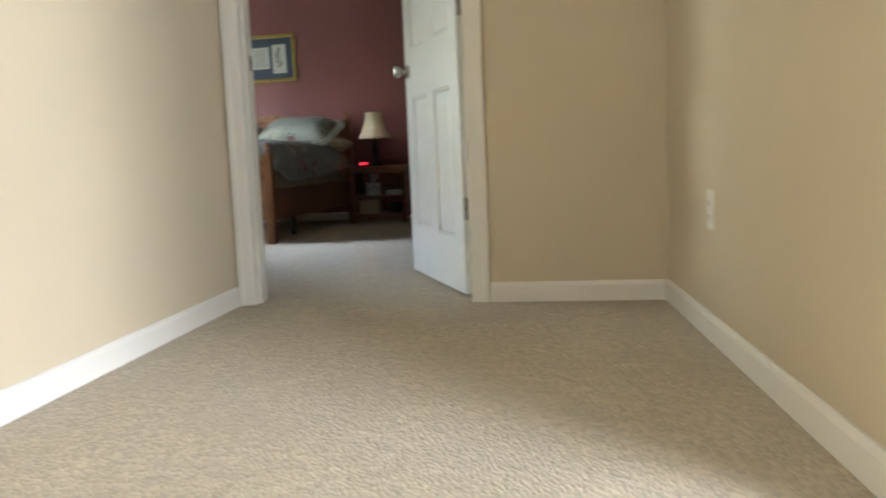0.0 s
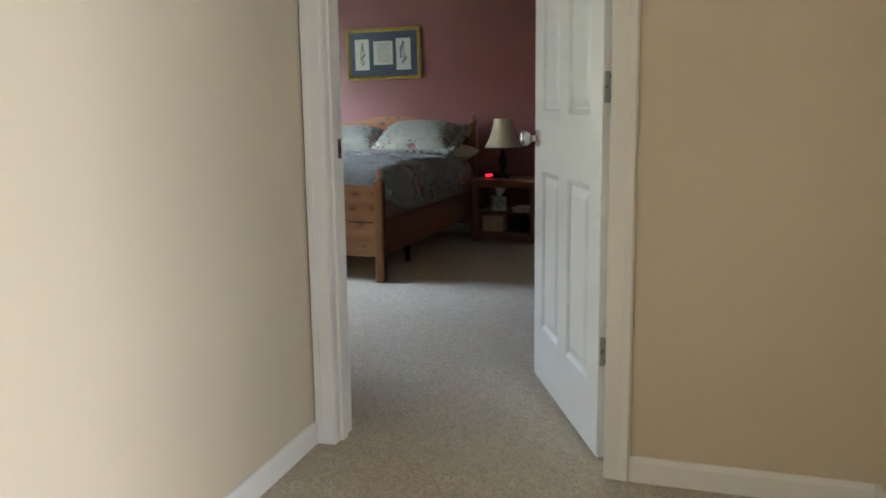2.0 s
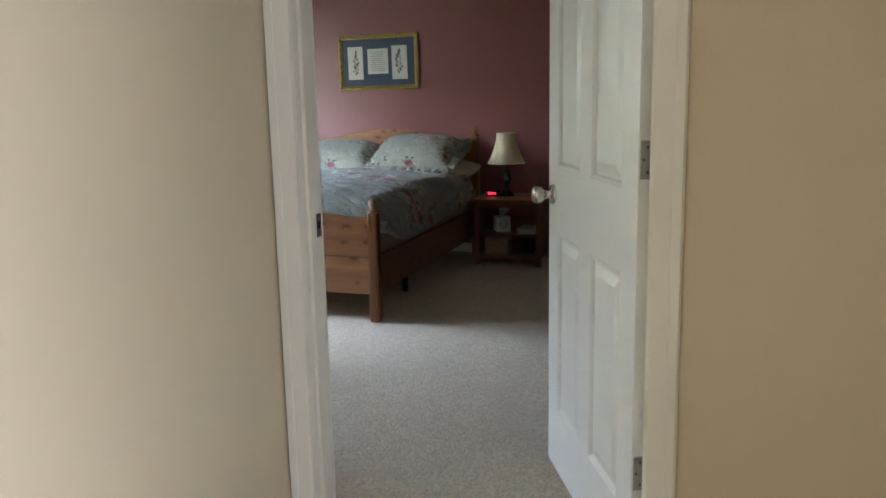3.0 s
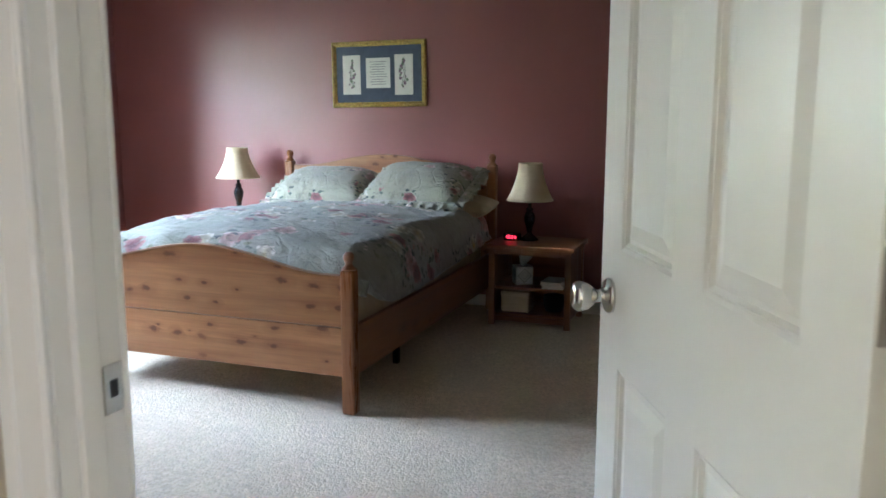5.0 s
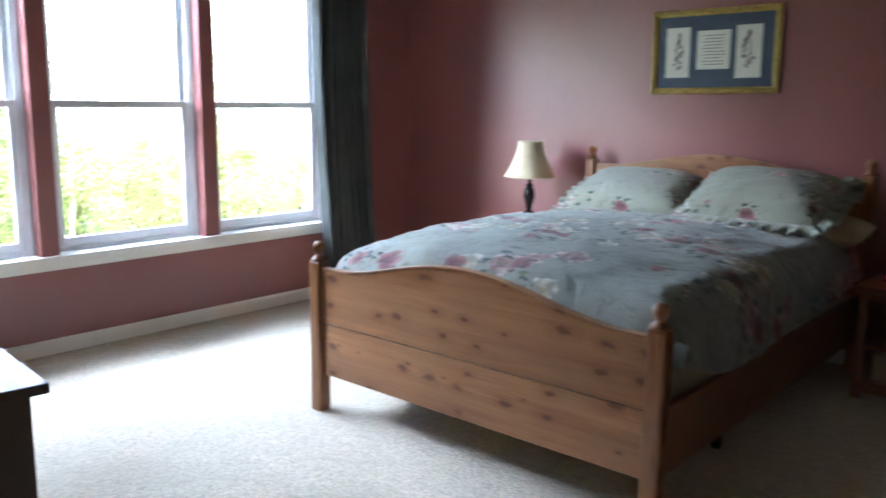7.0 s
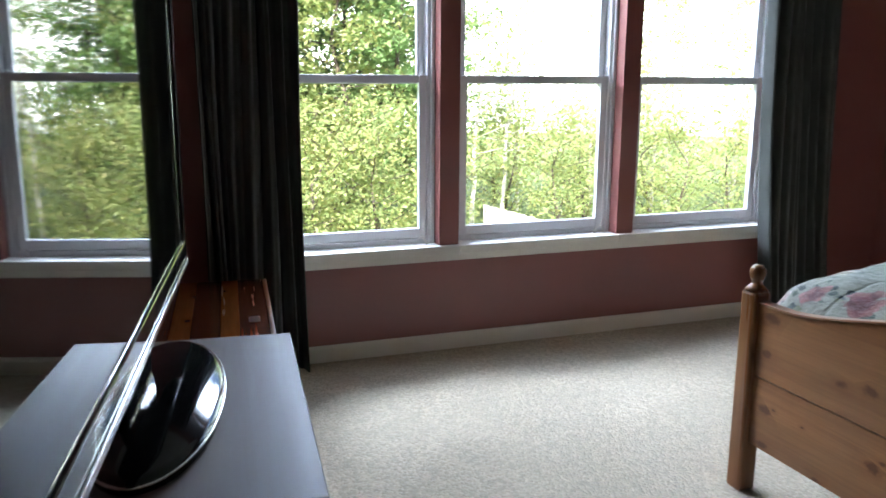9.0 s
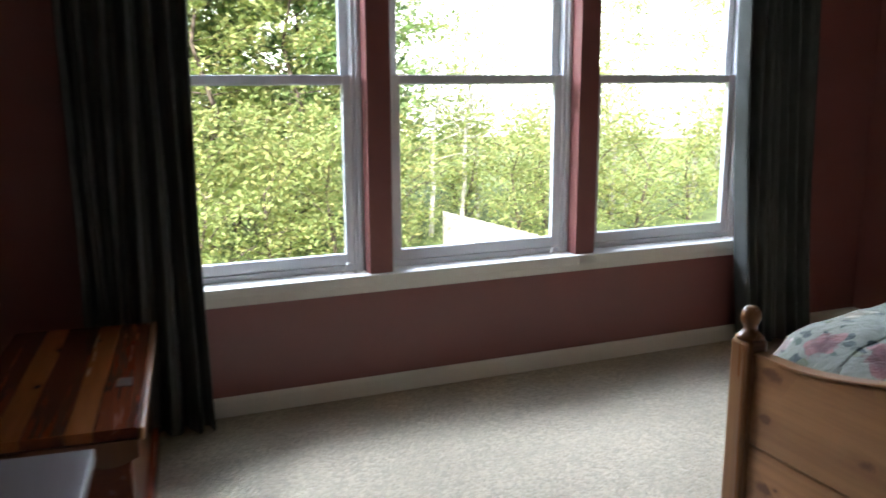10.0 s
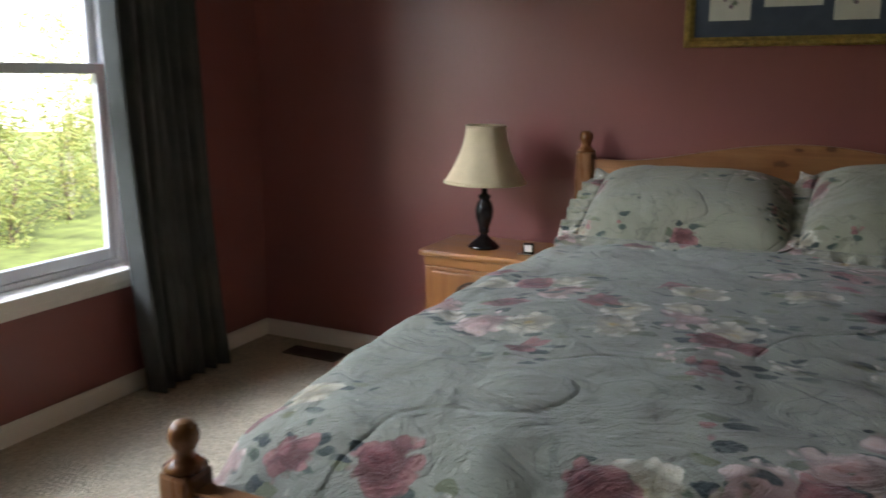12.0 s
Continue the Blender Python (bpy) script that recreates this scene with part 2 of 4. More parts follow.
CEDARS = [wood("red_cedar_board", (0.22, 0.052, 0.015), (0.09, 0.02, 0.007), 0, 0.2, 0.3, thin=2),
          wood("yellow_cedar_board", (0.38, 0.135, 0.035), (0.26, 0.08, 0.02), 0, 0.2, 0.2, thin=2)]
WALNUT = wood("walnut_laminate", (0.08, 0.047, 0.031), (0.065, 0.037, 0.024), 0, 0.42, scale=1.5)
FLORAL = floral("floral_cotton", base=(0.235, 0.243, 0.195), more=0.40)
FLORAL_SHAM = floral("floral_sham_cotton", 0.72, (0.27, 0.265, 0.195), 0.42)
QUILT = floral("pale_quilt_cotton", 0.8, (0.50, 0.53, 0.52), 0.1)
CURTAIN = cloth("slate_curtain_cloth", (0.066, 0.068, 0.060), 0.85, 300)
SHADE = cloth("cream_shade_cloth", (0.60, 0.49, 0.31), 0.75, 500)
TAN_CLOTH = cloth("tan_pillow_cloth", (0.45, 0.36, 0.24))
BLACK = plain("black_lacquer", (0.014, 0.011, 0.011), 0.22)
BLACK_GLOSS = plain("black_gloss_plastic", (0.008, 0.008, 0.009), 0.07, bump=0.0)
SCREEN = M("tv_screen_glass", (0.006, 0.007, 0.007), 0.03, spec=1.0).m
SILVER = plain("silver_trim", (0.62, 0.62, 0.6), 0.22, 1.0, bump=0.0)
CHROME = plain("satin_nickel", (0.66, 0.65, 0.63), 0.2, 1.0, 0.05, bump=0.02)
HINGE = plain("nickel_hinge_metal", (0.40, 0.38, 0.35), 0.38, 1.0)
GOLD = plain("gold_frame_gilt", (0.48, 0.34, 0.10), 0.38, 0.7, 0.35, 60, 0.6)
BLUE_MAT = plain("slate_blue_mat_board", (0.075, 0.09, 0.125), 0.9)
PAPER = plain("cream_paper", (0.66, 0.63, 0.56), 0.9, var=0.04)
INK = plain("grey_ink", (0.22, 0.20, 0.2), 0.9)
INK_PLUM = plain("plum_ink", (0.20, 0.12, 0.16), 0.9)
INK_GREEN = plain("green_ink", (0.16, 0.19, 0.13), 0.9)
GLASS = glass("window_glass")
PLATE = plain("white_plastic", (0.72, 0.70, 0.65), 0.35, var=0.02)
DARK = plain("dark_slot", (0.02, 0.018, 0.016), 0.6)
BRONZE = plain("brown_register_metal", (0.07, 0.045, 0.03), 0.5, 0.4)
RED_GLOW = glow("red_digits", (1.0, 0.03, 0.06), 0.6)
BEIGE = plain("beige_box_card", (0.42, 0.34, 0.23), 0.8)
TISSUE_W = plain("white_patterned_card", (0.6, 0.6, 0.58), 0.6)
TISSUE_G = plain("grey_patterned_card", (0.13, 0.14, 0.15), 0.6)
BARK = plain("grey_bark", (0.13, 0.10, 0.075), 0.9, var=0.4, sc=8, bump=0.8)
BIRCH = plain("pale_birch_bark", (0.55, 0.52, 0.46), 0.8, var=0.3, sc=10, bump=0.4)
LEAF_A = leaf_mat("green_leaves", (0.20, 0.32, 0.11), (0.26, 0.38, 0.14), (0.36, 0.43, 0.17))
LEAF_B = leaf_mat("yellow_green_leaves", (0.30, 0.38, 0.13), (0.38, 0.44, 0.16), (0.52, 0.46, 0.18))
LEAF_C = leaf_mat("deep_green_leaves", (0.13, 0.23, 0.09), (0.19, 0.30, 0.12), (0.32, 0.38, 0.15))
GRASS = plain("lawn_grass", (0.12, 0.16, 0.045), 0.95, var=0.4, sc=1.5, bump=0.6)
FENCE = plain("weathered_white_boards", (0.62, 0.57, 0.50), 0.8, var=0.12, sc=4)
# emission imitates the brightness of the distance; no lamp or real haze
PALE_GLOW = glow("pale_distance_glow", (0.95, 1.0, 0.87), 1.2)
SIDING = plain("pale_house_siding", (0.6, 0.58, 0.53), 0.7)

# ---------- mesh helpers ----------


def finish(ob, mat, parent=None, bevel=0.0, smooth=False, seg=2):
    if mat:
        ob.data.materials.append(mat)
    if parent:
        ob.parent = parent
    if bevel:
        b = ob.modifiers.new("edge", 'BEVEL')
        b.width, b.segments, b.limit_method = bevel, seg, 'ANGLE'
    if smooth:
        ob.data.shade_smooth()
    return ob


def solid(name, boxes, mat, parent=None, bevel=0.0, m=None):
    """Boxes (x0, x1, y0, y1, z0, z1) in one mesh."""
    bm = bmesh.new()
    for x0, x1, y0, y1, z0, z1 in boxes:
        g = bmesh.ops.create_cube(bm, size=1)
        for v in g["verts"]:
            v.co = Vector((x0 + (v.co.x + .5) * (x1 - x0), y0 + (v.co.y + .5) * (y1 - y0), z0 + (v.co.z + .5) * (z1 - z0)))
    me = bpy.data.meshes.new(name)
    bm.to_mesh(me)
    bm.free()
    ob = new(name, me)
    if m is not None:
        ob.matrix_basis = m
    return finish(ob, mat, parent, bevel)


def mesh(name, verts, faces, mat, parent=None, smooth=False, bevel=0.0):
    me = bpy.data.meshes.new(name)
    me.from_pydata([tuple(v) for v in verts], [], faces)
    bm = bmesh.new()
    bm.from_mesh(me)
    bmesh.ops.recalc_face_normals(bm, faces=bm.faces)
    bm.to_mesh(me)
    bm.free()
    return finish(new(name, me), mat, parent, bevel, smooth)


def lathe(name, profile, mat, parent=None, at=(0, 0, 0), n=24, smooth=True, rot=None):
    """Turned shape from (radius, height) pairs, closed top and bottom."""
    vs, fs = [], []
    for r, z in profile:
        for i in range(n):
            a = 2 * math.pi * i / n
            vs.append(Vector((r * math.cos(a), r * math.sin(a), z)))
    k = len(profile)
    for j in range(k - 1):
        for i in range(n):
            fs.append((j * n + i, j * n + (i + 1) % n, (j + 1) * n + (i + 1) % n, (j + 1) * n + i))
    fs.append(tuple(range(n)))
    fs.append(tuple(range((k - 1) * n, k * n)))
    if rot is not None:
        vs = [rot @ v for v in vs]
    vs = [v + Vector(at) for v in vs]
    return mesh(name, vs, fs, mat, parent, smooth)


def extrude_xz(name, outline, y0, y1, mat, parent=None, bevel=0.004):
    """A board cut to an outline in x and z, between y0 and y1."""
    n = len(outline)
    vs = [(x, y0, z) for x, z in outline] + [(x, y1, z) for x, z in outline]
    fs = [tuple(range(n)), tuple(range(2 * n - 1, n - 1, -1))] + [(i, (i + 1) % n, n + (i + 1) % n, n + i) for i in range(n)]
    return mesh(name, vs, fs, mat, parent, False, bevel)


def sheet(name, nu, nv, f, mat, parent=None, thick=0.0):
    vs = [f(i / nu, j / nv) for j in range(nv + 1) for i in range(nu + 1)]
    w = nu + 1
    fs = [(j * w + i, j * w + i + 1, (j + 1) * w + i + 1, (j + 1) * w + i) for j in range(nv) for i in range(nu)]
    ob = mesh(name, vs, fs, mat, parent, True)
    if thick:
        s = ob.modifiers.new("thickness", 'SOLIDIFY')
        s.thickness, s.offset = thick, 0
    return ob


def empty(name, at=(0, 0, 0), rz=0.0):
    e = new(name)
    e.empty_display_size = 0.1
    e.matrix_basis = pose(*at, 0, 0, rz)
    return e


def wire(name, pts, radius, mat, parent=None, closed=False):
    cu = bpy.data.curves.new(name, 'CURVE')
    cu.dimensions, cu.bevel_depth, cu.bevel_resolution = '3D', radius, 2
    sp = cu.splines.new('POLY')
    sp.points.add(len(pts) - 1)
    for p, q in zip(sp.points, pts):
        p.co = (*q, 1)
    sp.use_cyclic_u = closed
    cu.materials.append(mat)
    ob = new(name, cu)
    if parent:
        ob.parent = parent
    return ob


# ---------- plan ----------
HL, HR = -0.968, 0.750          # hall walls
OL, OR_ = -0.893, 0.0           # door opening
T = 0.115                       # door wall thickness
HEAD = 4.735                    # head wall
WX = -4.92                      # window wall
EX = 1.25                       # east wall
HB = -7.0                       # stairwell's back wall
TOP, RISE, RUN, STEPS = -2.20, 0.18, 0.28, 14   # the flight that climbs to the hall
END = -2.0                      # where the hall's east wall stops
FX = 3.4                        # stairwell's east wall
FZ = -RISE * STEPS              # lower floor
CH = 2.5                        # ceiling
DH = 2.13                       # door opening height
WB, WT = 0.50, 2.08             # window opening
WINS = ((1.175, 2.037), (2.133, 2.995), (3.091, 3.953))


def structure(ob, label, cat):
    return tagged(ob, label, cat, kind="structure")


# floors, ceilings
structure(solid("floor", [(WX - 0.2, EX + 0.2, T, HEAD + 0.2, -0.25, 0), (HL - 0.2, HR + 0.7, TOP, T, -0.25, 0)], CARPET), "beige cut-pile carpet with trodden marks", "carpet floor")
structure(solid("ceiling", [(WX - 0.35, FX + 0.35, HB - 0.35, HEAD + 0.35, CH, CH + 0.25)], CEIL), "plain white painted ceiling", "ceiling")
# hall walls, tan
SKL, SKR = -0.04, -0.078       # the hall widens towards the east


def skew(ob, k):
    for v in ob.data.vertices:
        v.co.x += k * v.co.y
    return ob


structure(skew(solid("wall_hall_west", [(HL - 0.115, HL, HB, 0, FZ, CH)], TAN), SKL), "tan painted hall wall", "wall")
structure(skew(solid("wall_hall_east", [(HR, HR + 0.115, END, 0, 0, CH)], TAN), SKR), "tan painted hall wall ending at the stairs", "wall")
structure(solid("wall_hall_south", [(HL - 0.115, FX + 0.115, HB - 0.115, HB, FZ, CH)], TAN), "tan painted stairwell wall", "wall")
structure(solid("wall_stairwell_north", [(HR + 0.29, FX + 0.115, END, END + 0.115, FZ, CH)], TAN), "tan painted stairwell wall", "wall")
SW0, SW1, SZ0, SZ1 = -4.9, -3.3, 0.05, 1.85     # stairwell window
structure(solid("wall_stairwell_east", [(FX, FX + 0.115, HB, SW0, FZ, CH), (FX, FX + 0.115, SW1, END, FZ, CH), (FX, FX + 0.115, SW0, SW1, FZ, SZ0), (FX, FX + 0.115, SW0, SW1, SZ1, CH)], TAN), "tan painted stairwell wall with a window opening", "wall")
structure(solid("floor_lower", [(HL - 0.3, FX + 0.115, HB - 0.115, END + 0.115, FZ - 0.2, FZ)], CARPET), "beige carpet at the foot of the stairs", "carpet floor")
stair = solid("staircase", [(HL + 0.1, HR + 0.15, TOP - RUN * (i + 1), TOP - RUN * i, FZ, -RISE * (i + 1)) for i in range(STEPS - 1)], CARPET)
structure(stair, "carpeted flight of stairs climbing to the hall", "stairs")
# door wall: tan towards the hall, maroon towards the bedroom
structure(solid("wall_door_hall_side", [(HL - 0.115, OL - 0.02, 0, T / 2, 0, CH), (OR_ + 0.02, HR + 0.115, 0, T / 2, 0, CH), (OL - 0.02, OR_ + 0.02, 0, T / 2, DH + 0.02, CH)], TAN), "tan painted wall round the doorway", "wall")
structure(solid("wall_south", [(WX - 0.2, OL - 0.02, T / 2, T, 0, CH), (OR_ + 0.02, EX + 0.2, T / 2, T, 0, CH), (OL - 0.02, OR_ + 0.02, T / 2, T, DH + 0.02, CH)], MAROON), "maroon painted bedroom wall", "wall")
structure(solid("wall_north", [(WX - 0.2, EX + 0.2, HEAD, HEAD + 0.2, 0, CH)], MAROON), "maroon satin painted bedroom wall behind the bed", "wall")
structure(solid("wall_east", [(EX, EX + 0.2, T, HEAD, 0, CH)], MAROON), "maroon painted bedroom wall", "wall")
W0, W1 = WINS[0][0], WINS[-1][1]
structure(solid("wall_west", [(WX - 0.16, WX, T, W0, 0, CH), (WX - 0.16, WX, W1, HEAD, 0, CH), (WX - 0.16, WX, W0, W1, 0, WB - 0.03), (WX - 0.16, WX, W0, W1, WT, CH)]
                + [(WX - 0.16, WX, a[1], b[0], WB - 0.03, WT) for a, b in zip(WINS, WINS[1:])], MAROON), "maroon painted wall with three windows and painted mullions", "wall")
structure(solid("wall_outer_west", [(WX - 0.2, WX - 0.162, HB, 0.1, -3.5, CH), (WX - 0.2, WX - 0.162, 0.1, HEAD + 0.2, -3.5, -0.25)], SIDING), "pale outer siding of the house", "wall")


def skirting(name, pts, mat=None, side=1):
    """A baseboard of 82 mm with an eased top, along straight runs (x0, y0, x1, y1); its room lies to the left of each run."""
    bm = bmesh.new()
    prof = [(0, 0), (0.014, 0), (0.014, 0.062), (0.010, 0.071), (0.005, 0.077), (0, 0.077)]
    for x0, y0, x1, y1 in pts:
        d = Vector((x1 - x0, y1 - y0, 0)).normalized()
        nn = Vector((-d.y, d.x, 0))
        rings = []
        for px, py in ((x0, y0), (x1, y1)):
            rings.append([bm.verts.new(Vector((px, py, 0)) + nn * a + Vector((0, 0, z + 0.001))) for a, z in prof])
        k = len(prof)
        for i in range(k):
            bm.faces.new((rings[0][i], rings[0][(i + 1) % k], rings[1][(i + 1) % k], rings[1][i]))
        bm.faces.new(rings[0])
        bm.faces.new(rings[1])
    bmesh.ops.recalc_face_normals(bm, faces=bm.faces)
    me = bpy.data.meshes.new(name)
    bm.to_mesh(me)
    bm.free()
    return structure(finish(new(name, me), WHITE_TRIM), "white painted wooden baseboard", "baseboard")


CASW, CASR = 0.072, 0.075
skirting("baseboard_hall", [(HL, -0.019, HL + SKL * TOP, TOP), (HR + SKR * END, END, HR, 0), (HR - 0.014, 0, OR_ + CASR, 0)])
skirting("baseboard_bedroom", [(EX, HEAD, WX, HEAD), (WX, HEAD - 0.014, WX, T + 0.014), (WX, T, OL - CASW, T), (OR_ + CASR, T, EX, T), (EX, T + 0.014, EX, HEAD - 0.014)])

# ---------- doorway ----------


def casing(x0, x1, y, out):
    """Stepped casing leg boxes: a flat with a thicker outer band. out: -1 or 1, the side to which it stands proud."""
    w = x1 - x0
    s = []
    for a, b, d in ((0, 1, 0.011), (0.05, 0.97, 0.014), (0.62, 0.95, 0.017)):
        lo, hi = x0 + a * w, x0 + b * w
        s.append((lo, hi, min(y, y + out * d), max(y, y + out * d), 0.0, DH + CASW))
    return s


boxes = []
for y, out in ((0, -1), (T, 1)):
    boxes += casing(OL, OL - CASW, y, out) + casing(OR_, OR_ + CASR, y, out)
    boxes += [(OL - CASW, OR_ + CASR, min(y, y + out * 0.015), max(y, y + out * 0.015), DH, DH + CASW)]
boxes = [(min(a, b), max(a, b), c, d, e, f) for a, b, c, d, e, f in boxes]
structure(solid("door_casing", boxes, WHITE_TRIM, bevel=0.003), "white painted door casing with stepped profile", "door frame")
structure(solid("door_jamb", [(OL - 0.02, OL, 0.001, T - 0.001, 0, DH), (OR_, OR_ + 0.02, 0.001, T - 0.001, 0, DH), (OL, OR_, 0.001, T - 0.001, DH, DH + 0.02),
                              (OL, OL + 0.011, 0.03, 0.066, 0, DH), (OR_ - 0.006, OR_, 0.03, 0.062, 0, DH), (OL, OR_, 0.03, 0.066, DH - 0.011, DH)], WHITE_TRIM, bevel=0.002), "white painted door jamb with stop", "door frame")
sp = empty("strike_plate", (OL + 0.001, 0.092, 0.985))
solid("plate", [(0, 0.003, -0.016, 0.016, -0.032, 0.032)], CHROME, sp, 0.001)
solid("latch_hole", [(0.0031, 0.0045, -0.006, 0.006, -0.011, 0.011)], DARK, sp)
tagged(sp, "satin nickel strike plate let into the white jamb", "strike plate")

# the door leaf, in its own frame: hinge edge at x = 0, running to -x when shut; y = 0 is the hall face
DW, DT, DTOP = 0.876, 0.036, 2.10
door = empty("door", (-0.038, 0.103, 0.0), -64.9)
tagged(door, "white six-panel door standing open into the bedroom", "door")


def door_slab():
    xs = (-DW, -DW + 0.122, -DW + 0.375, -DW + 0.493, -0.122, 0.0)
    zs = (0.014, 0.235, 0.865, 1.085, 1.70, 1.80, 1.98, DTOP)
    bx = []
    for a, b in ((0, 1), (2, 3), (4, 5)):
        bx.append((xs[a], xs[b], 0, DT, zs[0], zs[-1]))
    for a, b in ((0, 1), (2, 3), (4, 5), (6, 7)):
        bx += [(xs[1], xs[2], 0, DT, zs[a], zs[b]), (xs[3], xs[4], 0, DT, zs[a], zs[b])]
    ob = solid("stiles_and_rails", bx, DOOR_WHITE, door)
    for cx in ((xs[1], xs[2]), (xs[3], xs[4])):
        for cz in ((zs[1], zs[2]), (zs[3], zs[4]), (zs[5], zs[6])):
            vs, fs = [], []
            x0, x1, z0, z1 = *cx, *cz
            for face in (1, -1):
                steps = ((0, 0), (0.006, 0.0035), (0.010, 0.0035), (0.016, 0.010), (0.024, 0.010), (0.052, 0.003), (0.054, 0.003))
                base = len(vs)
                for ins, dep in steps:
                    y = dep if face == 1 else DT - dep
                    vs += [(x0 + ins, y, z0 + ins), (x1 - ins, y, z0 + ins), (x1 - ins, y, z1 - ins), (x0 + ins, y, z1 - ins)]
                for s in range(len(steps) - 1):
                    for i in range(4):
                        fs.append((base + s * 4 + i, base + s * 4 + (i + 1) % 4, base + (s + 1) * 4 + (i + 1) % 4, base + (s + 1) * 4 + i))
                e = base + (len(steps) - 1) * 4
                fs.append((e, e + 1, e + 2, e + 3))
            me = bpy.data.meshes.new("door_panel")
            me.from_pydata(vs, [], fs)
            finish(new("door_panel", me), DOOR_WHITE, door)


door_slab()
KX, KZ = -DW + 0.066, 0.99
for sgn, y in ((-1, 0.0), (1, DT)):
    r = Matrix.Rotation(radians(90 if sgn < 0 else -90), 3, 'X')
    lathe("door_knob", [(0.033, 0), (0.034, 0.004), (0.030, 0.010), (0.016, 0.013), (0.012, 0.018), (0.012, 0.030), (0.018, 0.036), (0.026, 0.046), (0.029, 0.058), (0.028, 0.066), (0.023, 0.072), (0.012, 0.074)], CHROME, door, (KX, y, KZ), 28, True, r)
for z in (0.361, 1.166, 1.93):
    solid("hinge", [(-0.001, 0.0015, 0.004, 0.034, z - 0.046, z + 0.046)], HINGE, door, 0.001)
    lathe("hinge_pin", [(0.0062, z - 0.047), (0.0062, z + 0.047), (0.004, z + 0.053)], HINGE, door, (0.006, 0.037, 0), 10)
    for dz in (-0.03, 0.0, 0.03):
        lathe("hinge_screw", [(0.0034, 0), (0.0034, 0.001), (0.001, 0.0016)], DARK, door, (0.0012, 0.016 + (0.006 if dz else -0.004), z + dz), 8, True, Matrix.Rotation(radians(90), 3, 'Y'))


def outlet(x, y, z, rz):
    o = empty("wall_outlet", (x, y, z), rz)
    solid("cover_plate", [(-0.036, 0.036, -0.006, 0, -0.058, 0.058)], PLATE, o, 0.003)
    for dz in (-0.021, 0.021):
        solid("socket", [(-0.017, 0.017, -0.0085, -0.005, dz - 0.014, dz + 0.014)], PLATE, o, 0.004)
        solid("slot", [(-0.008, -0.006, -0.0092, -0.0084, dz - 0.002, dz + 0.007), (0.006, 0.008, -0.0092, -0.0084, dz - 0.002, dz + 0.007), (-0.0025, 0.0025, -0.0092, -0.0084, dz - 0.010, dz - 0.005)], DARK, o)
    return tagged(o, "white plastic double power outlet on the wall", "outlet")


outlet(HR + SKR * -0.68, -0.68, 0.385, -90 + 4.5)

# ---------- windows ----------


def window(i, y0, y1):
    e = empty("window_%d" % i, (WX, 0, 0))
    structure(e, "white vinyl double-hung window with clear glass", "window")
    xo, xi = -0.155, -0.085      # depth of the frame, from the wall face
    fw = 0.034
    solid("frame", [(xo, xi, y0, y0 + fw, WB, WT), (xo, xi, y1 - fw, y1, WB, WT), (xo, xi, y0 + fw, y1 - fw, WB, WB + 0.035), (xo, xi, y0 + fw, y1 - fw, WT - 0.035, WT),
                    (xi, xi + 0.014, y0, y0 + 0.018, WB, WT), (xi, xi + 0.014, y1 - 0.018, y1, WB, WT)], VINYL, e, 0.003)
    zm = 1.275
    for name, xa, xb, z0, z1 in (("lower_sash", xi - 0.034, xi - 0.004, WB + 0.036, zm + 0.022), ("upper_sash", xo + 0.004, xo + 0.032, zm - 0.018, WT - 0.036)):
        a, b = y0 + fw + 0.002, y1 - fw - 0.002
        st = 0.036
        rl = 0.046 if name == "lower_sash" else 0.036
        solid(name, [(xa, xb, a, a + st, z0, z1), (xa, xb, b - st, b, z0, z1), (xa, xb, a + st, b - st, z0, z0 + rl), (xa, xb, a + st, b - st, z1 - 0.036, z1)], VINYL, e, 0.004)
        g = solid("pane", [((xa + xb) / 2 - 0.002, (xa + xb) / 2 + 0.002, a + st - 0.005, b - st + 0.005, z0 + rl - 0.005, z1 - 0.031)], GLASS, e)
        g.visible_shadow = False
    # a loop of blind cord resting on the sill
    c = [(0.02 * math.cos(a) - 0.045, y1 - 0.075 + 0.030 * math.sin(a), WB + 0.030 + 0.022 * math.cos(a * 2 + 0.6)) for a in np.linspace(0, 2 * math.pi, 16, endpoint=False)]
    wire("cord_loop", c, 0.0022, PLATE, e, True)
    wire("blind_cord", [(-0.05, y1 - 0.06, WB + 0.04), (-0.052, y1 - 0.05, 1.2), (-0.052, y1 - 0.05, WT)], 0.0014, PLATE, e)
    return e


for i, (a, b) in enumerate(WINS):
    window(i + 1, a, b)
structure(solid("window_sill", [(WX - 0.09, WX + 0.030, a - (0.03 if i == 0 else 0), b + (0.03 if i == 2 else 0), WB - 0.029, WB + 0.012) for i, (a, b) in enumerate(WINS)] +
                [(WX + 0.001, WX + 0.030, WINS[0][1], WINS[1][0], WB - 0.029, WB + 0.012), (WX + 0.001, WX + 0.030, WINS[1][1], WINS[2][0], WB - 0.029, WB + 0.012),
                 (WX + 0.001, WX + 0.016, W0 - 0.02, W1 + 0.02, WB - 0.062, WB - 0.03)], WHITE_TRIM, bevel=0.003), "white painted window sill board with apron", "window sill")

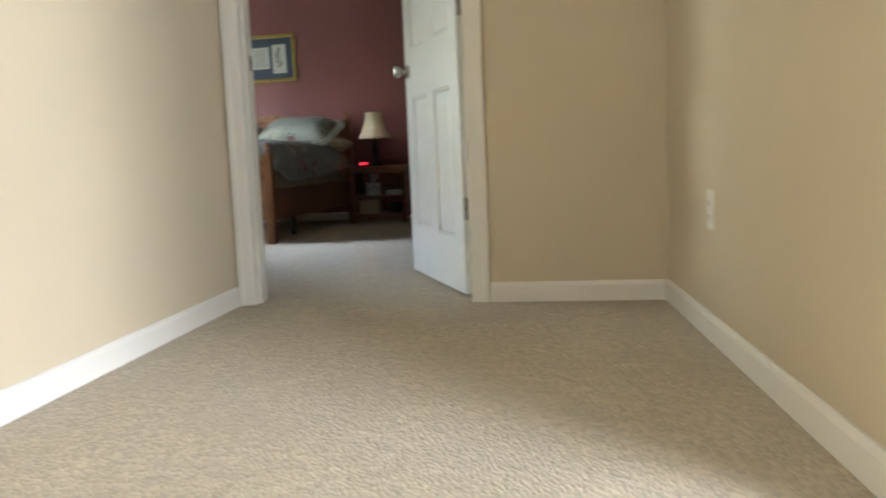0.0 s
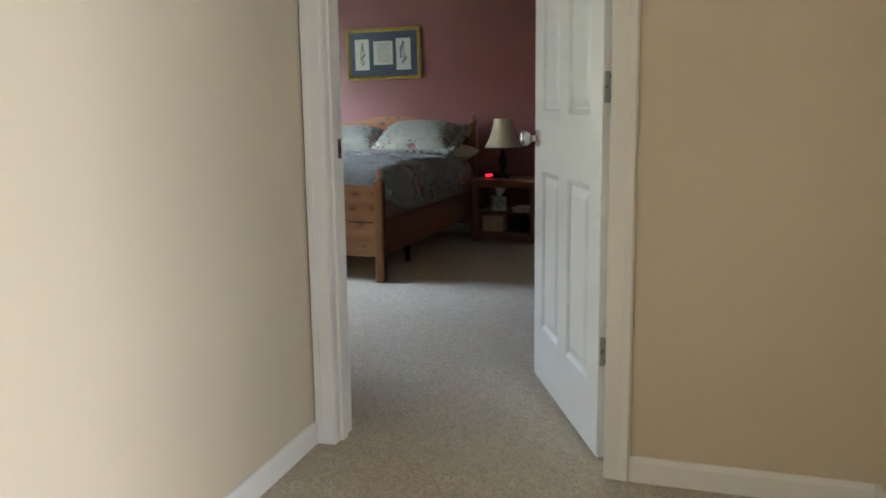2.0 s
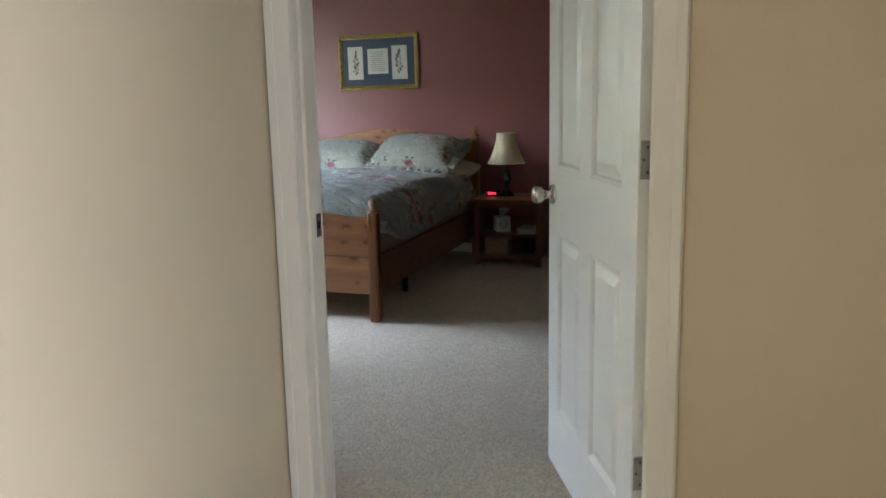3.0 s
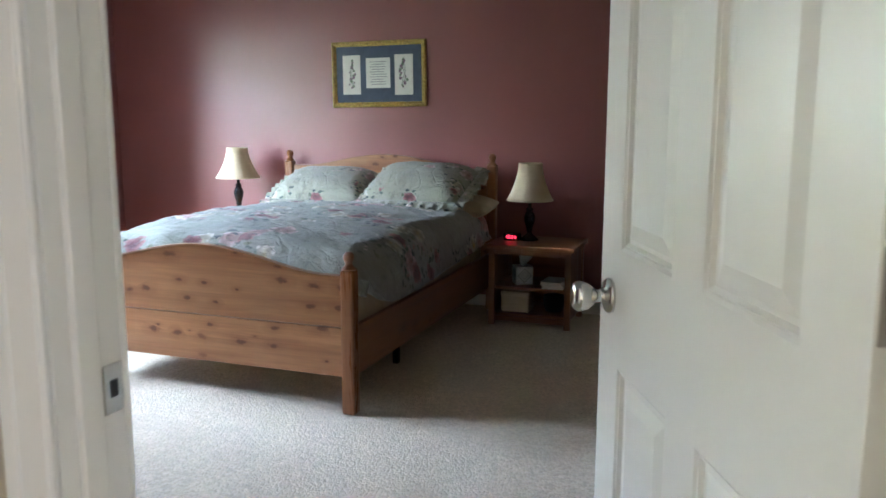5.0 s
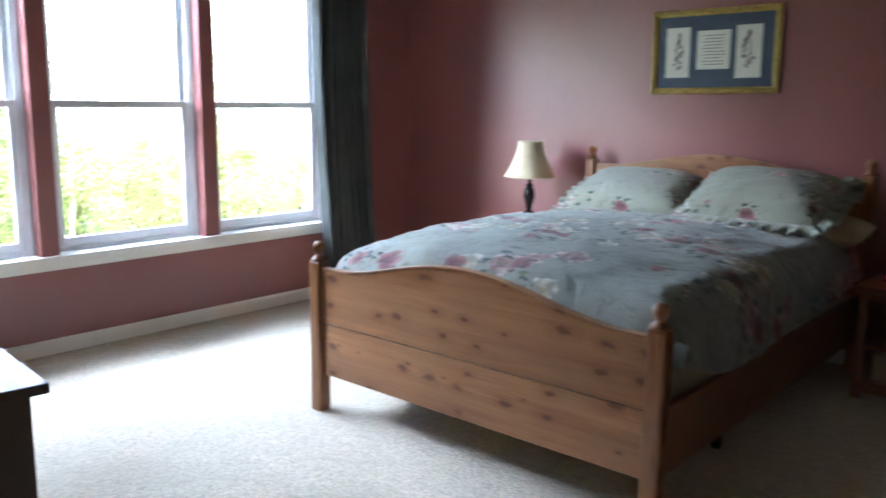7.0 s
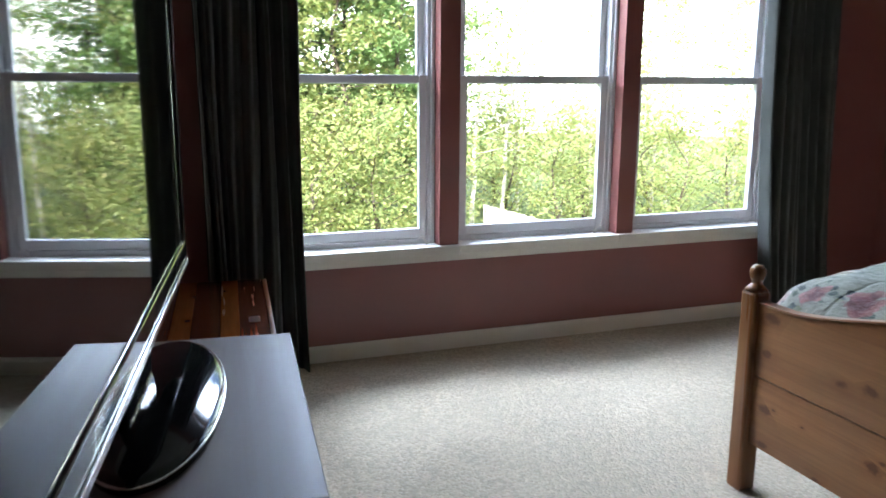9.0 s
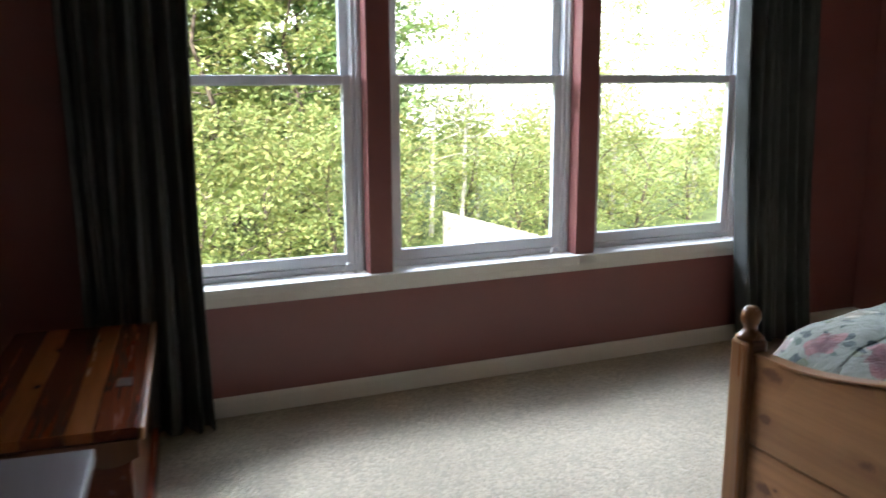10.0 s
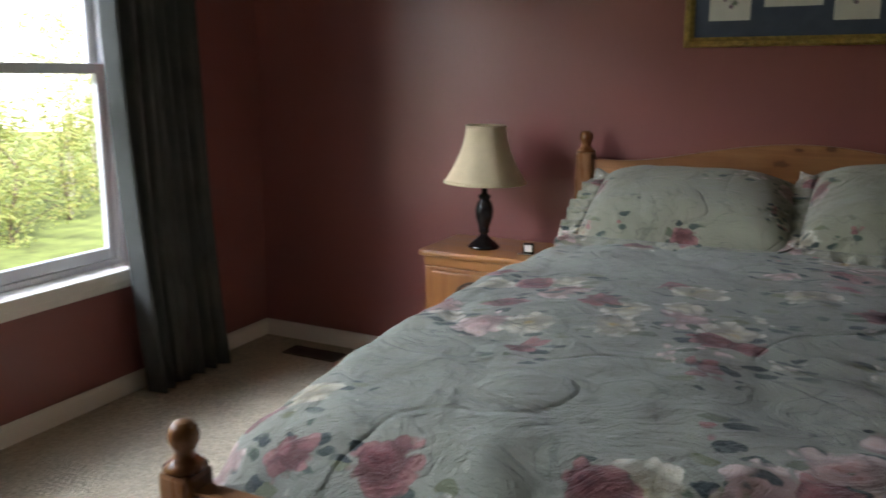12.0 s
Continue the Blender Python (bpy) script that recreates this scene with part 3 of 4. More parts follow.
# ---------- curtains ----------
rod = empty("curtain_rod", (WX + 0.11, 0, 2.28))
lathe("pole", [(0.011, 0), (0.011, 3.5)], BLACK, rod, (0, 0.84, 0), 12, True, Matrix.Rotation(radians(-90), 3, 'X'))
for y in (0.84, 4.34):
    lathe("finial", [(0.012, -0.03), (0.026, -0.01), (0.03, 0.005), (0.02, 0.025), (0.006, 0.035)], BLACK, rod, (0, y, 0), 14, True, Matrix.Rotation(radians(-90), 3, 'X'))
for y in (1.02, 2.58, 4.2):
    solid("bracket", [(-0.109, 0.0, y - 0.008, y + 0.008, -0.02, -0.008)], BLACK, rod)
tagged(rod, "black metal curtain rod above the windows", "curtain rod")


def curtain(y0, y1, seed, folds, flare, lean):
    rng = random.Random(seed)
    ph = [rng.uniform(0, 6.28) for _ in range(6)]
    zb, zt = 0.012, 2.31

    def f(u, v):
        z = zb + (zt - zb) * v
        k = 1 - v
        uu = u + 0.018 * math.sin(5 * u + 3.1 * v + ph[0]) * math.sin(math.pi * u)
        y = y0 + (y1 - y0) * uu + flare * k * (u - 0.5) * 0.5 + lean * k * k + 0.012 * math.sin(4 * v + ph[1] + 9 * u)
        a = 0.040 * (0.75 + 0.35 * math.sin(7 * u + ph[2]))
        x = WX + 0.11 + a * math.sin(2 * math.pi * folds * u + ph[3] + 0.7 * math.sin(2.2 * v + ph[4])) + 0.012 * math.sin(2 * math.pi * folds * 2.3 * u + ph[5] + 2 * v)
        return Vector((x, y, z))
    ob = sheet("curtain", 130, 26, f, CURTAIN, None, 0.004)
    return tagged(ob, "long slate grey curtain gathered open in folds", "curtain", "curtains at the windows")


curtain(0.97, 1.37, 4, 6, 0.05, 0.0)
curtain(3.75, 4.20, 9, 6, 0.04, 0.12)

# ---------- bed ----------
BX0, BX1 = -3.307, -1.760       # post axes
FY, HY = 2.489, 4.645
bed = empty("bed", ((BX0 + BX1) / 2, (FY + HY) / 2, 0))
tagged(bed, "knotty honey pine bed frame with turned finials", "bed")
hw = (BX1 - BX0) / 2
fy, hy = FY - (FY + HY) / 2, HY - (FY + HY) / 2


def crest(x0, x1, zlo, shoulder, top, n=40):
    """Outline of a board whose top edge swells from the shoulders to the crest."""
    out = [(x0, zlo), (x1, zlo)]
    for i in range(n + 1):
        u = 1 - i / n
        s = 0.5 - 0.5 * math.cos(2 * math.pi * min(max((u - 0.07) / 0.86, 0), 1))
        out.append((x0 + (x1 - x0) * u, shoulder + (top - shoulder) * s ** 0.8))
    return out


P = 0.032
for y, base in ((fy, 0.655), (hy, 0.985)):
    for x in (-hw, hw):
        solid("post", [(x - P, x + P, y - P, y + P, 0, base)], PINE_Z, bed, 0.010)
        lathe("finial", [(0.034, 0), (0.036, 0.004), (0.026, 0.012), (0.017, 0.022), (0.016, 0.028), (0.019, 0.036), (0.0245, 0.048), (0.025, 0.057), (0.022, 0.069), (0.014, 0.078), (0.004, 0.080)], PINE_Z, bed, (x, y, base), 20)
i0, i1 = -hw + P + 0.001, hw - P - 0.001
solid("lower_foot_board", [(i0, i1, fy - 0.012, fy + 0.012, 0.168, 0.390)], PINE_X, bed, 0.003)
extrude_xz("upper_foot_board", crest(i0, i1, 0.394, 0.622, 0.722), fy - 0.012, fy + 0.012, PINE_X, bed)
extrude_xz("foot_cap", crest(i0, i1, 0.60, 0.6285, 0.7285)[2:] + [(a, b - 0.006) for a, b in reversed(crest(i0, i1, 0.60, 0.6285, 0.7285)[2:])], fy - 0.019, fy + 0.019, PINE_X, bed, 0.002)
for z0, z1 in ((0.25, 0.60), (0.64, 0.85)):
    solid("lower_head_board", [(i0, i1, hy - 0.012, hy + 0.012, z0, z1)], PINE_X, bed, 0.003)
extrude_xz("upper_head_board", crest(i0, i1, 0.875, 0.960, 1.045), hy - 0.013, hy + 0.013, PINE_X, bed)
for x in (-hw, hw):
    solid("side_rail", [(x - 0.013, x + 0.013, fy + P, hy - P, 0.168, 0.395)], PINE_Y, bed, 0.003)
for y in (-0.6, 0.0, 0.6):
    solid("slat", [(-hw + 0.014, hw - 0.014, y - 0.05, y + 0.05, 0.26, 0.285)], PINE_X, bed)

for x in (-0.66, 0.66):
    solid("support_leg", [(x - 0.016, x + 0.016, -0.32, -0.288, 0, 0.26)], BLACK, bed, 0.003)

mattress = solid("mattress", [(BX0 + 0.045, BX1 - 0.045, FY + 0.05, HY - 0.05, 0.287, 0.60)], TAN_CLOTH, None, 0.05)
tagged(mattress, "thick mattress hidden under the comforter", "mattress")


# comforter: laid over the mattress, hanging down both sides, tucked at the foot
def comforter():
    half = (BX1 - BX0) / 2 + 0.032
    cx = (BX0 + BX1) / 2
    y0, y1 = FY + 0.032, 4.42
    drop = 0.12
    r = 0.16
    flat = half - r
    arc = r * math.pi / 2
    total = flat + arc + drop

    def f(u, v):
        s = (u - 0.5) * 2 * total
        sg, a = (1 if s >= 0 else -1), abs(s)
        y = y0 + (y1 - y0) * v
        top = 0.688 + 0.040 * math.sin(math.pi * min(1, v * 1.15)) + 0.02 * v
        if v < 0.09:
            q = 1 - v / 0.09
            top -= 0.10 * q * q
        crown = 0.035
        edge = 0.446 + 0.006 * math.sin(19 * v + (1 if u >= 0.5 else -1)) + 0.05 * (max(0.0, v - 0.3) / 0.55) ** 1.3 + 0.16 * math.exp(-(v / 0.075) ** 1.5)
        if a < flat:
            x, z = a, top + crown * (1 - (a / flat) ** 2)
            nx, nz = 0.0, 1.0
        elif a < flat + arc:
            t = (a - flat) / r
            x, z = flat + r * math.sin(t), top - r * (1 - math.cos(t))
            nx, nz = math.sin(t), math.cos(t)
        else:
            k = (a - flat - arc) / drop
            x = half + 0.018 * k + 0.012 * math.sin(17 * v + 2 * sg) * k
            z = (top - r) + (min(edge, top - r - 0.02) - (top - r)) * k
            nx, nz = 1.0, 0.0
        if a > flat:
            z = max(z, min(edge, top - 0.05))
        p = Vector((cx + sg * x, y, z))
        w = 0.013 * noise.noise((p.x * 2.4, p.y * 2.6, 3.1 + p.z)) + 0.007 * noise.noise((p.x * 5.2, p.y * 6.5, 1.7)) + 0.009 * (0.5 - abs(noise.noise((p.x * 6, p.y * 11, p.z * 6)))) + 0.007 * noise.noise((p.x * 15, p.y * 19, p.z * 13))
        # long soft creases from the foot end
        w += 0.005 * max(0, 1 - v * 2.2) * math.sin(p.x * 26 + 3 * noise.noise((p.x * 3, p.y * 3, 0)))
        w -= 0.006 * math.exp(-((noise.noise((p.x * 1.6, p.y * 1.6, 9.0))) / 0.05) ** 2)
        return p + Vector((sg * nx * w, 0, nz * w))
    ob = sheet("comforter", 150, 150, f, FLORAL, None, 0.028)
    return tagged(ob, "rumpled grey-green floral comforter with pink and cream blooms", "comforter")


comforter()


def pillow(at, w, h, t, tilt, rz, mat, ruffle, label, seed, roll=0):
    e = empty("pillow", at)
    e.matrix_basis = pose(*at, tilt, roll, rz)

    def body(sgn):
        def f(u, v):
            a, b = u * 2 - 1, v * 2 - 1
            ca, cb = abs(a), abs(b)
            k = max(0.0, (1 - ca ** 3.2)) ** 0.55 * max(0.0, (1 - cb ** 3.2)) ** 0.55
            pin = 1 - 0.05 * (ca * cb) ** 2
            x, y = a * w / 2 * (pin - 0.035 * (1 - cb)), b * h / 2 * (pin - 0.05 * (1 - ca))
            z = sgn * t / 2 * k
            z += sgn * k * (0.014 * noise.noise((x * 5 + seed, y * 6, sgn)) + 0.007 * noise.noise((x * 14 + seed, y * 14, sgn)))
            return Vector((x, y, z))
        return f
    sheet("pillow_front", 36, 28, body(1), mat, e)
    sheet("pillow_back", 36, 28, body(-1), mat, e)
    if ruffle:
        per = 2 * (w + h)

        def rf(u, v):
            s = u * per
            if s < w:
                bx, by, nx, ny = -w / 2 + s, -h / 2, 0, -1
            elif s < w + h:
                bx, by, nx, ny = w / 2, -h / 2 + s - w, 1, 0
            elif s < 2 * w + h:
                bx, by, nx, ny = w / 2 - (s - w - h), h / 2, 0, 1
            else:
                bx, by, nx, ny = -w / 2, h / 2 - (s - 2 * w - h), -1, 0
            bx *= 0.965
            by *= 0.955
            cr = min(abs(s - c) for c in (0, w, w + h, 2 * w + h, per))
            dx, dy = (bx / (w / 2), by / (h / 2)) if cr < 0.05 else (nx, ny)
            ln = math.hypot(dx, dy)
            wid = 0.075 * v * (1 + 0.2 * noise.noise((s * 9, seed, 0)))
            wave = 0.015 * v * math.sin(s * 84 + 2.5 * noise.noise((s * 6, seed, 2))) - 0.012 * v
            return Vector((bx + dx / ln * wid, by + dy / ln * wid, wave))
        sheet("ruffle", 560, 4, rf, mat, e, 0.003)
    return tagged(e, label, "pillow", "pillows on the bed")


pillow((-2.87, 4.39, 0.830), 0.68, 0.46, 0.22, 20, 2, FLORAL_SHAM, True, "plump floral pillow in a ruffled sham", 1.0)
pillow((-2.17, 4.37, 0.862), 0.70, 0.47, 0.24, 22, -3, FLORAL_SHAM, True, "plump floral pillow in a ruffled sham", 5.0)
pillow((-2.00, 4.44, 0.725), 0.64, 0.36, 0.14, 6, 0, TAN_CLOTH, False, "flat tan pillow under the floral sham", 8.0)

# ---------- bedside cabinet with open shelves ----------
NX0, NX1, NY0, NY1, NZ = -1.655, -1.130, 4.235, 4.665, 0.520
ns = empty("nightstand", ((NX0 + NX1) / 2, (NY0 + NY1) / 2, 0))
tagged(ns, "brown oak nightstand with two open shelves", "nightstand")
w2, d2 = (NX1 - NX0) / 2, (NY1 - NY0) / 2
solid("top", [(-w2 - 0.022, w2 + 0.022, -d2 - 0.022, d2 + 0.01, NZ - 0.026, NZ)], BROWN_X, ns, 0.006)
solid("top_moulding", [(-w2 - 0.008, w2 + 0.008, -d2 - 0.008, d2, NZ - 0.040, NZ - 0.0265)], BROWN_X, ns, 0.004)
for x in (-w2 + 0.019, w2 - 0.019):
    for y in (-d2 + 0.019, d2 - 0.019):
        solid("leg", [(x - 0.019, x + 0.019, y - 0.019, y + 0.019, 0, NZ - 0.041)], BROWN_Z, ns, 0.003)
    solid("side_panel", [(x - 0.008, x + 0.008, -d2 + 0.039, d2 - 0.039, 0.05, NZ - 0.041)], BROWN_Z, ns)
solid("back_panel", [(-w2 + 0.039, w2 - 0.039, d2 - 0.018, d2 - 0.010, 0.05, NZ - 0.041)], BROWN_X, ns)
solid("shelf", [(-w2 + 0.012, w2 - 0.012, -d2 + 0.02, d2 - 0.02, 0.232, 0.250)], BROWN_X, ns, 0.003)
solid("bottom_shelf", [(-w2 + 0.012, w2 - 0.012, -d2 + 0.015, d2 - 0.02, 0.062, 0.080)], BROWN_X, ns, 0.003)
for z0, z1 in ((NZ - 0.064, NZ - 0.041), (0.030, 0.0615)):
    solid("rail", [(-w2 + 0.039, w2 - 0.039, -d2 + 0.006, -d2 + 0.026, z0, z1)], BROWN_X, ns, 0.003)

tb = empty("tissue_box", (-1.475, 4.40, 0.250), 28)
solid("box", [(-0.056, 0.056, -0.056, 0.056, 0, 0.115)], TISSUE_W, tb, 0.003)
dm = []
for fx, fr in ((0, 0), (1, 90)):
    rot = Matrix.Rotation(radians(-fr), 4, 'Z')
    vs, fs = [], []
    for k in (0, 1, 2):
        rr, ww = 0.018 + 0.017 * k, 0.0055
        for q in range(4):
            a0, a1 = math.pi / 2 * q, math.pi / 2 * (q + 1)
            b = len(vs)
            for a, rad in ((a0, rr), (a1, rr), (a1, rr + ww), (a0, rr + ww)):
                x, z = max(-0.055, min(0.055, rad * 1.15 * math.cos(a))), max(0.002, min(0.113, 0.0575 + rad * 1.15 * math.sin(a)))
                vs.append(rot @ Vector((x, -0.0568, z)))
            fs.append((b, b + 1, b + 2, b + 3))
    mesh("diamond_pattern", vs, fs, TISSUE_G, tb)


def tissue(u, v):
    a = u * 2 * math.pi
    r = 0.008 + 0.040 * math.sin(math.pi * min(v * 0.62, 1)) * (1 + 0.35 * math.sin(3 * a + 4 * v)) * (1 - 0.3 * v)
    return Vector((r * math.cos(a) + 0.02 * v, r * 0.6 * math.sin(a), 0.113 + 0.085 * v + 0.012 * math.sin(2 * a + 1) * v))


sheet("tissue", 28, 10, tissue, TISSUE_W, tb)
tagged(tb, "grey and white patterned tissue box with a tissue out", "tissue box")
for i, (z, rz) in enumerate(((0.250, 3), (0.272, -4))):
    bk = empty("book", (-1.255, 4.36, z + 0.0005), rz)
    solid("cover", [(-0.068, 0.068, -0.095, 0.095, 0, 0.003), (-0.068, 0.068, -0.095, 0.095, 0.0175, 0.0205), (0.065, 0.068, -0.095, 0.095, 0.003, 0.0175)], PLATE, bk, 0.001)
    solid("pages", [(-0.064, 0.0645, -0.09, 0.09, 0.0035, 0.017)], PAPER, bk)
    tagged(bk, "closed book with a pale cover, lying flat", "book", "books on the shelf")
bb = empty("storage_box", (-1.495, 4.36, 0.080))
solid("carton", [(-0.092, 0.092, -0.075, 0.075, 0, 0.128)], BEIGE, bb, 0.012)
solid("lid", [(-0.094, 0.094, -0.077, 0.077, 0.100, 0.132)], BEIGE, bb, 0.010)
tagged(bb, "small beige box on the bottom shelf", "box")
db = empty("dark_basket", (-1.27, 4.42, 0.080))
lathe("basket_body", [(0.055, 0), (0.065, 0.03), (0.070, 0.07), (0.066, 0.10), (0.060, 0.10), (0.058, 0.02)], DARK, db, (0, 0, 0), 20)
tagged(db, "small dark round basket in shadow", "basket")

clock = empty("alarm_clock", (-1.555, 4.43, NZ), -8)
solid("case", [(-0.052, 0.052, -0.03, 0.03, 0.0, 0.05)], BLACK_GLOSS, clock, 0.008)
SEG = {"1": "cf", "0": "abcefg", "2": "acdeg", "4": "bcdf"}
bx = []
for k, ch in enumerate("1024"):
    ox = -0.036 + 0.019 * k + (0.003 if k > 1 else -0.001)
    for s in SEG[ch]:
        x0, x1, z0, z1 = {"a": (0, .011, .020, .0225), "g": (0, .011, 0, .0025), "d": (0, .011, .010, .0125), "b": (0, .0025, .0115, .021), "c": (.0085, .011, .0115, .021), "e": (0, .0025, .0015, .011), "f": (.0085, .011, .0015, .011)}[s]
        bx.append((ox + x0, ox + x1, -0.0318, -0.0302, 0.014 + z0, 0.014 + z1))
bx += [(-0.0005, 0.0018, -0.0318, -0.0302, 0.019, 0.0215), (-0.0005, 0.0018, -0.0318, -0.0302, 0.029, 0.0315)]
solid("digits", bx, RED_GLOW, clock)
tagged(clock, "black alarm clock with glowing red digits", "alarm clock")


def table_lamp(at, s, rt, rb, hs, zshade):
    """zshade: height of the shade's lower rim above the foot."""
    e = empty("table_lamp", at)
    lathe("base", [(0.060, 0), (0.062, 0.006), (0.052, 0.016), (0.030, 0.034), (0.017, 0.048), (0.014, 0.056), (0.022, 0.064), (0.019, 0.072), (0.022, 0.085), (0.033, 0.120), (0.036, 0.150), (0.028, 0.178), (0.017, 0.190), (0.024, 0.198), (0.024, 0.206), (0.012, 0.214), (0.010, zshade + 0.02)], BLACK, e)
    lathe("socket", [(0.012, zshade + 0.02), (0.018, zshade + 0.03), (0.018, zshade + 0.08), (0.010, zshade + 0.09)], HINGE, e, n=14)
    lathe("bulb", [(0.010, zshade + 0.09), (0.028, zshade + 0.12), (0.030, zshade + 0.145), (0.018, zshade + 0.17), (0.004, zshade + 0.176)], PLATE, e, n=16)

    def bell(u, v):
        a = u * 2 * math.pi
        k = (1 - v) ** 1.75
        r = rt + (rb - rt) * k
        seg = abs(((u * 8) % 1) - 0.5)
        r *= 0.975 + 0.05 * seg ** 1.4
        return Vector((r * math.cos(a), r * math.sin(a), zshade + hs * v))
    sheet("shade", 96, 16, bell, SHADE, e, 0.003)
    for v in (0.0, 1.0):
        wire("rim", [bell(i / 64, v) for i in range(64)], 0.004, SHADE, e, True)
    for k in range(3):
        a = k * 2.094
        wire("spider", [(0.008 * math.cos(a), 0.008 * math.sin(a), zshade + hs - 0.02), (rt * 0.95 * math.cos(a), rt * 0.95 * math.sin(a), zshade + hs - 0.006)], 0.0018, HINGE, e)
    return tagged(e, "unlit table lamp with cream bell shade and black base", "table lamp", "bedside lamps")


table_lamp((-1.455, 4.475, NZ), 1, 0.076, 0.150, 0.232, 0.262)
table_lamp((-3.655, 4.49, 0.607), 1, 0.076, 0.160, 0.212, 0.258)

# ---------- oak bedside cabinet with a carved door ----------
lc = empty("bedside_cabinet", (-3.625, 4.53, 0))
tagged(lc, "amber oak bedside cabinet with a carved panel door", "nightstand")
cw, cd = 0.222, 0.165
solid("cabinet_top", [(-cw - 0.022, cw + 0.022, -cd - 0.022, cd + 0.01, 0.582, 0.607)], OAK_X, lc, 0.009)
solid("frieze", [(-cw - 0.004, cw + 0.004, -cd - 0.004, cd, 0.540, 0.5815)], OAK_X, lc, 0.006)
solid("carcase", [(-cw, cw, -cd, cd, 0.06, 0.5395)], OAK_Z, lc, 0.004)
solid("plinth", [(-cw - 0.008, cw + 0.008, -cd - 0.008, cd, 0, 0.0595)], OAK_X, lc, 0.006)
dr = solid("cabinet_door", [(-cw + 0.035, cw - 0.035, -cd - 0.016, -cd - 0.001, 0.085, 0.525)], OAK_Z, lc, 0.005)
solid("door_field", [(-cw + 0.085, cw - 0.085, -cd - 0.021, -cd - 0.0165, 0.135, 0.40)], OAK_Z, lc, 0.004)
car = []
for i in range(13):
    a = math.pi * i / 12
    car.append((0.085 * math.cos(a), 0.440 + 0.062 * math.sin(a)))
extrude_xz("carving_ground", car, -cd - 0.022, -cd - 0.0165, BRONZE, lc, 0.002)
for i in range(7):
    a = math.pi * (i + 0.5) / 7
    lathe("carved_leaf", [(0.002, 0), (0.013, 0.003), (0.010, 0.008), (0.003, 0.010)], BROWN_X, lc, (0.055 * math.cos(a), -cd - 0.0215, 0.443 + 0.038 * math.sin(a)), 10, True, Matrix.Rotation(radians(90), 3, 'X'))
lathe("cabinet_knob", [(0.006, 0), (0.006, 0.012), (0.013, 0.018), (0.012, 0.026), (0.004, 0.030)], BRONZE, lc, (-cw + 0.055, -cd - 0.016, 0.34), 14, True, Matrix.Rotation(radians(90), 3, 'X'))
ck = empty("travel_clock", (-3.455, 4.45, 0.607), 12)
solid("clock_case", [(-0.022, 0.022, -0.008, 0.012, 0, 0.044)], BLACK_GLOSS, ck, 0.006)
solid("clock_face", [(-0.014, 0.014, -0.0092, -0.0078, 0.012, 0.038)], PLATE, ck, 0.002)
solid("clock_foot", [(-0.040, 0.012, -0.022, 0.0, 0, 0.006)], SILVER, ck, 0.002)
tagged(ck, "small black travel clock with a white face", "clock")


def floor_vent(x, y, rz=0):
    e = empty("floor_vent", (x, y, 0.0), rz)
    solid("rim", [(-0.14, 0.14, -0.055, -0.04, 0.0, 0.008), (-0.14, 0.14, 0.04, 0.055, 0.0, 0.008), (-0.14, -0.122, -0.04, 0.04, 0.0, 0.008), (0.122, 0.14, -0.04, 0.04, 0.0, 0.008)], BRONZE, e, 0.002)
    solid("louvre", [(-0.12 + 0.0133 * i, -0.1135 + 0.0133 * i, -0.04, 0.04, 0.001, 0.006) for i in range(18)], BRONZE, e)
    solid("duct_shadow", [(-0.122, 0.122, -0.04, 0.04, 0.0002, 0.0009)], DARK, e)
    return tagged(e, "brown metal floor register in the carpet by the wall", "floor vent", "floor vents")


floor_vent(-4.53, 4.575)
floor_vent(-0.72, 4.60)

# ---------- framed print ----------
PX0, PX1, PZ0, PZ1 = -2.988, -2.266, 1.374, 1.830
pc = empty("picture", ((PX0 + PX1) / 2, HEAD - 0.001, (PZ0 + PZ1) / 2))
pc.matrix_basis = pose((PX0 + PX1) / 2, HEAD - 0.001, (PZ0 + PZ1) / 2, 0, -0.7, 0)
tagged(pc, "gold framed flower prints and verse on slate blue mat", "picture")
a, b = (PX1 - PX0) / 2, (PZ1 - PZ0) / 2


def frame_ring():
    prof = [(0, 0), (0, -0.014), (0.006, -0.022), (0.014, -0.018), (0.020, -0.022), (0.027, -0.014), (0.034, -0.010), (0.034, -0.004)]
    vs, fs = [], []
    k = len(prof)
    for sx, sz in ((-1, -1), (1, -1), (1, 1), (-1, 1)):
        for ins, y in prof:
            vs.append((sx * (a - ins), y, sz * (b - ins)))
    for c in range(4):
        for i in range(k - 1):
            fs.append((c * k + i, c * k + i + 1, ((c + 1) % 4) * k + i + 1, ((c + 1) % 4) * k + i))
    return mesh("gilt_frame", vs, fs, GOLD, pc)


frame_ring()
beads = []
for i in range(56):
    u = -a + 0.012 + (2 * a - 0.024) * i / 55
    for z in (b - 0.010, -b + 0.010):
        beads.append((u - 0.0042, u + 0.0042, -0.0245, -0.017, z - 0.004, z + 0.004))
for i in range(34):
    u = -b + 0.02 + (2 * b - 0.04) * i / 33
    for x in (a - 0.010, -a + 0.010):
        beads.append((x - 0.004, x + 0.004, -0.0245, -0.017, u - 0.0042, u + 0.0042))
tagged(solid("beading", beads, GOLD, pc, 0.0015), kind="stuff")
solid("mat_board", [(-a + 0.033, a - 0.033, -0.006, -0.003, -b + 0.033, b - 0.033)], BLUE_MAT, pc)
panels = [(-0.278, -0.140, -0.138, 0.135), (-0.096, 0.090, -0.096, 0.112), (0.124, 0.262, -0.146, 0.131)]
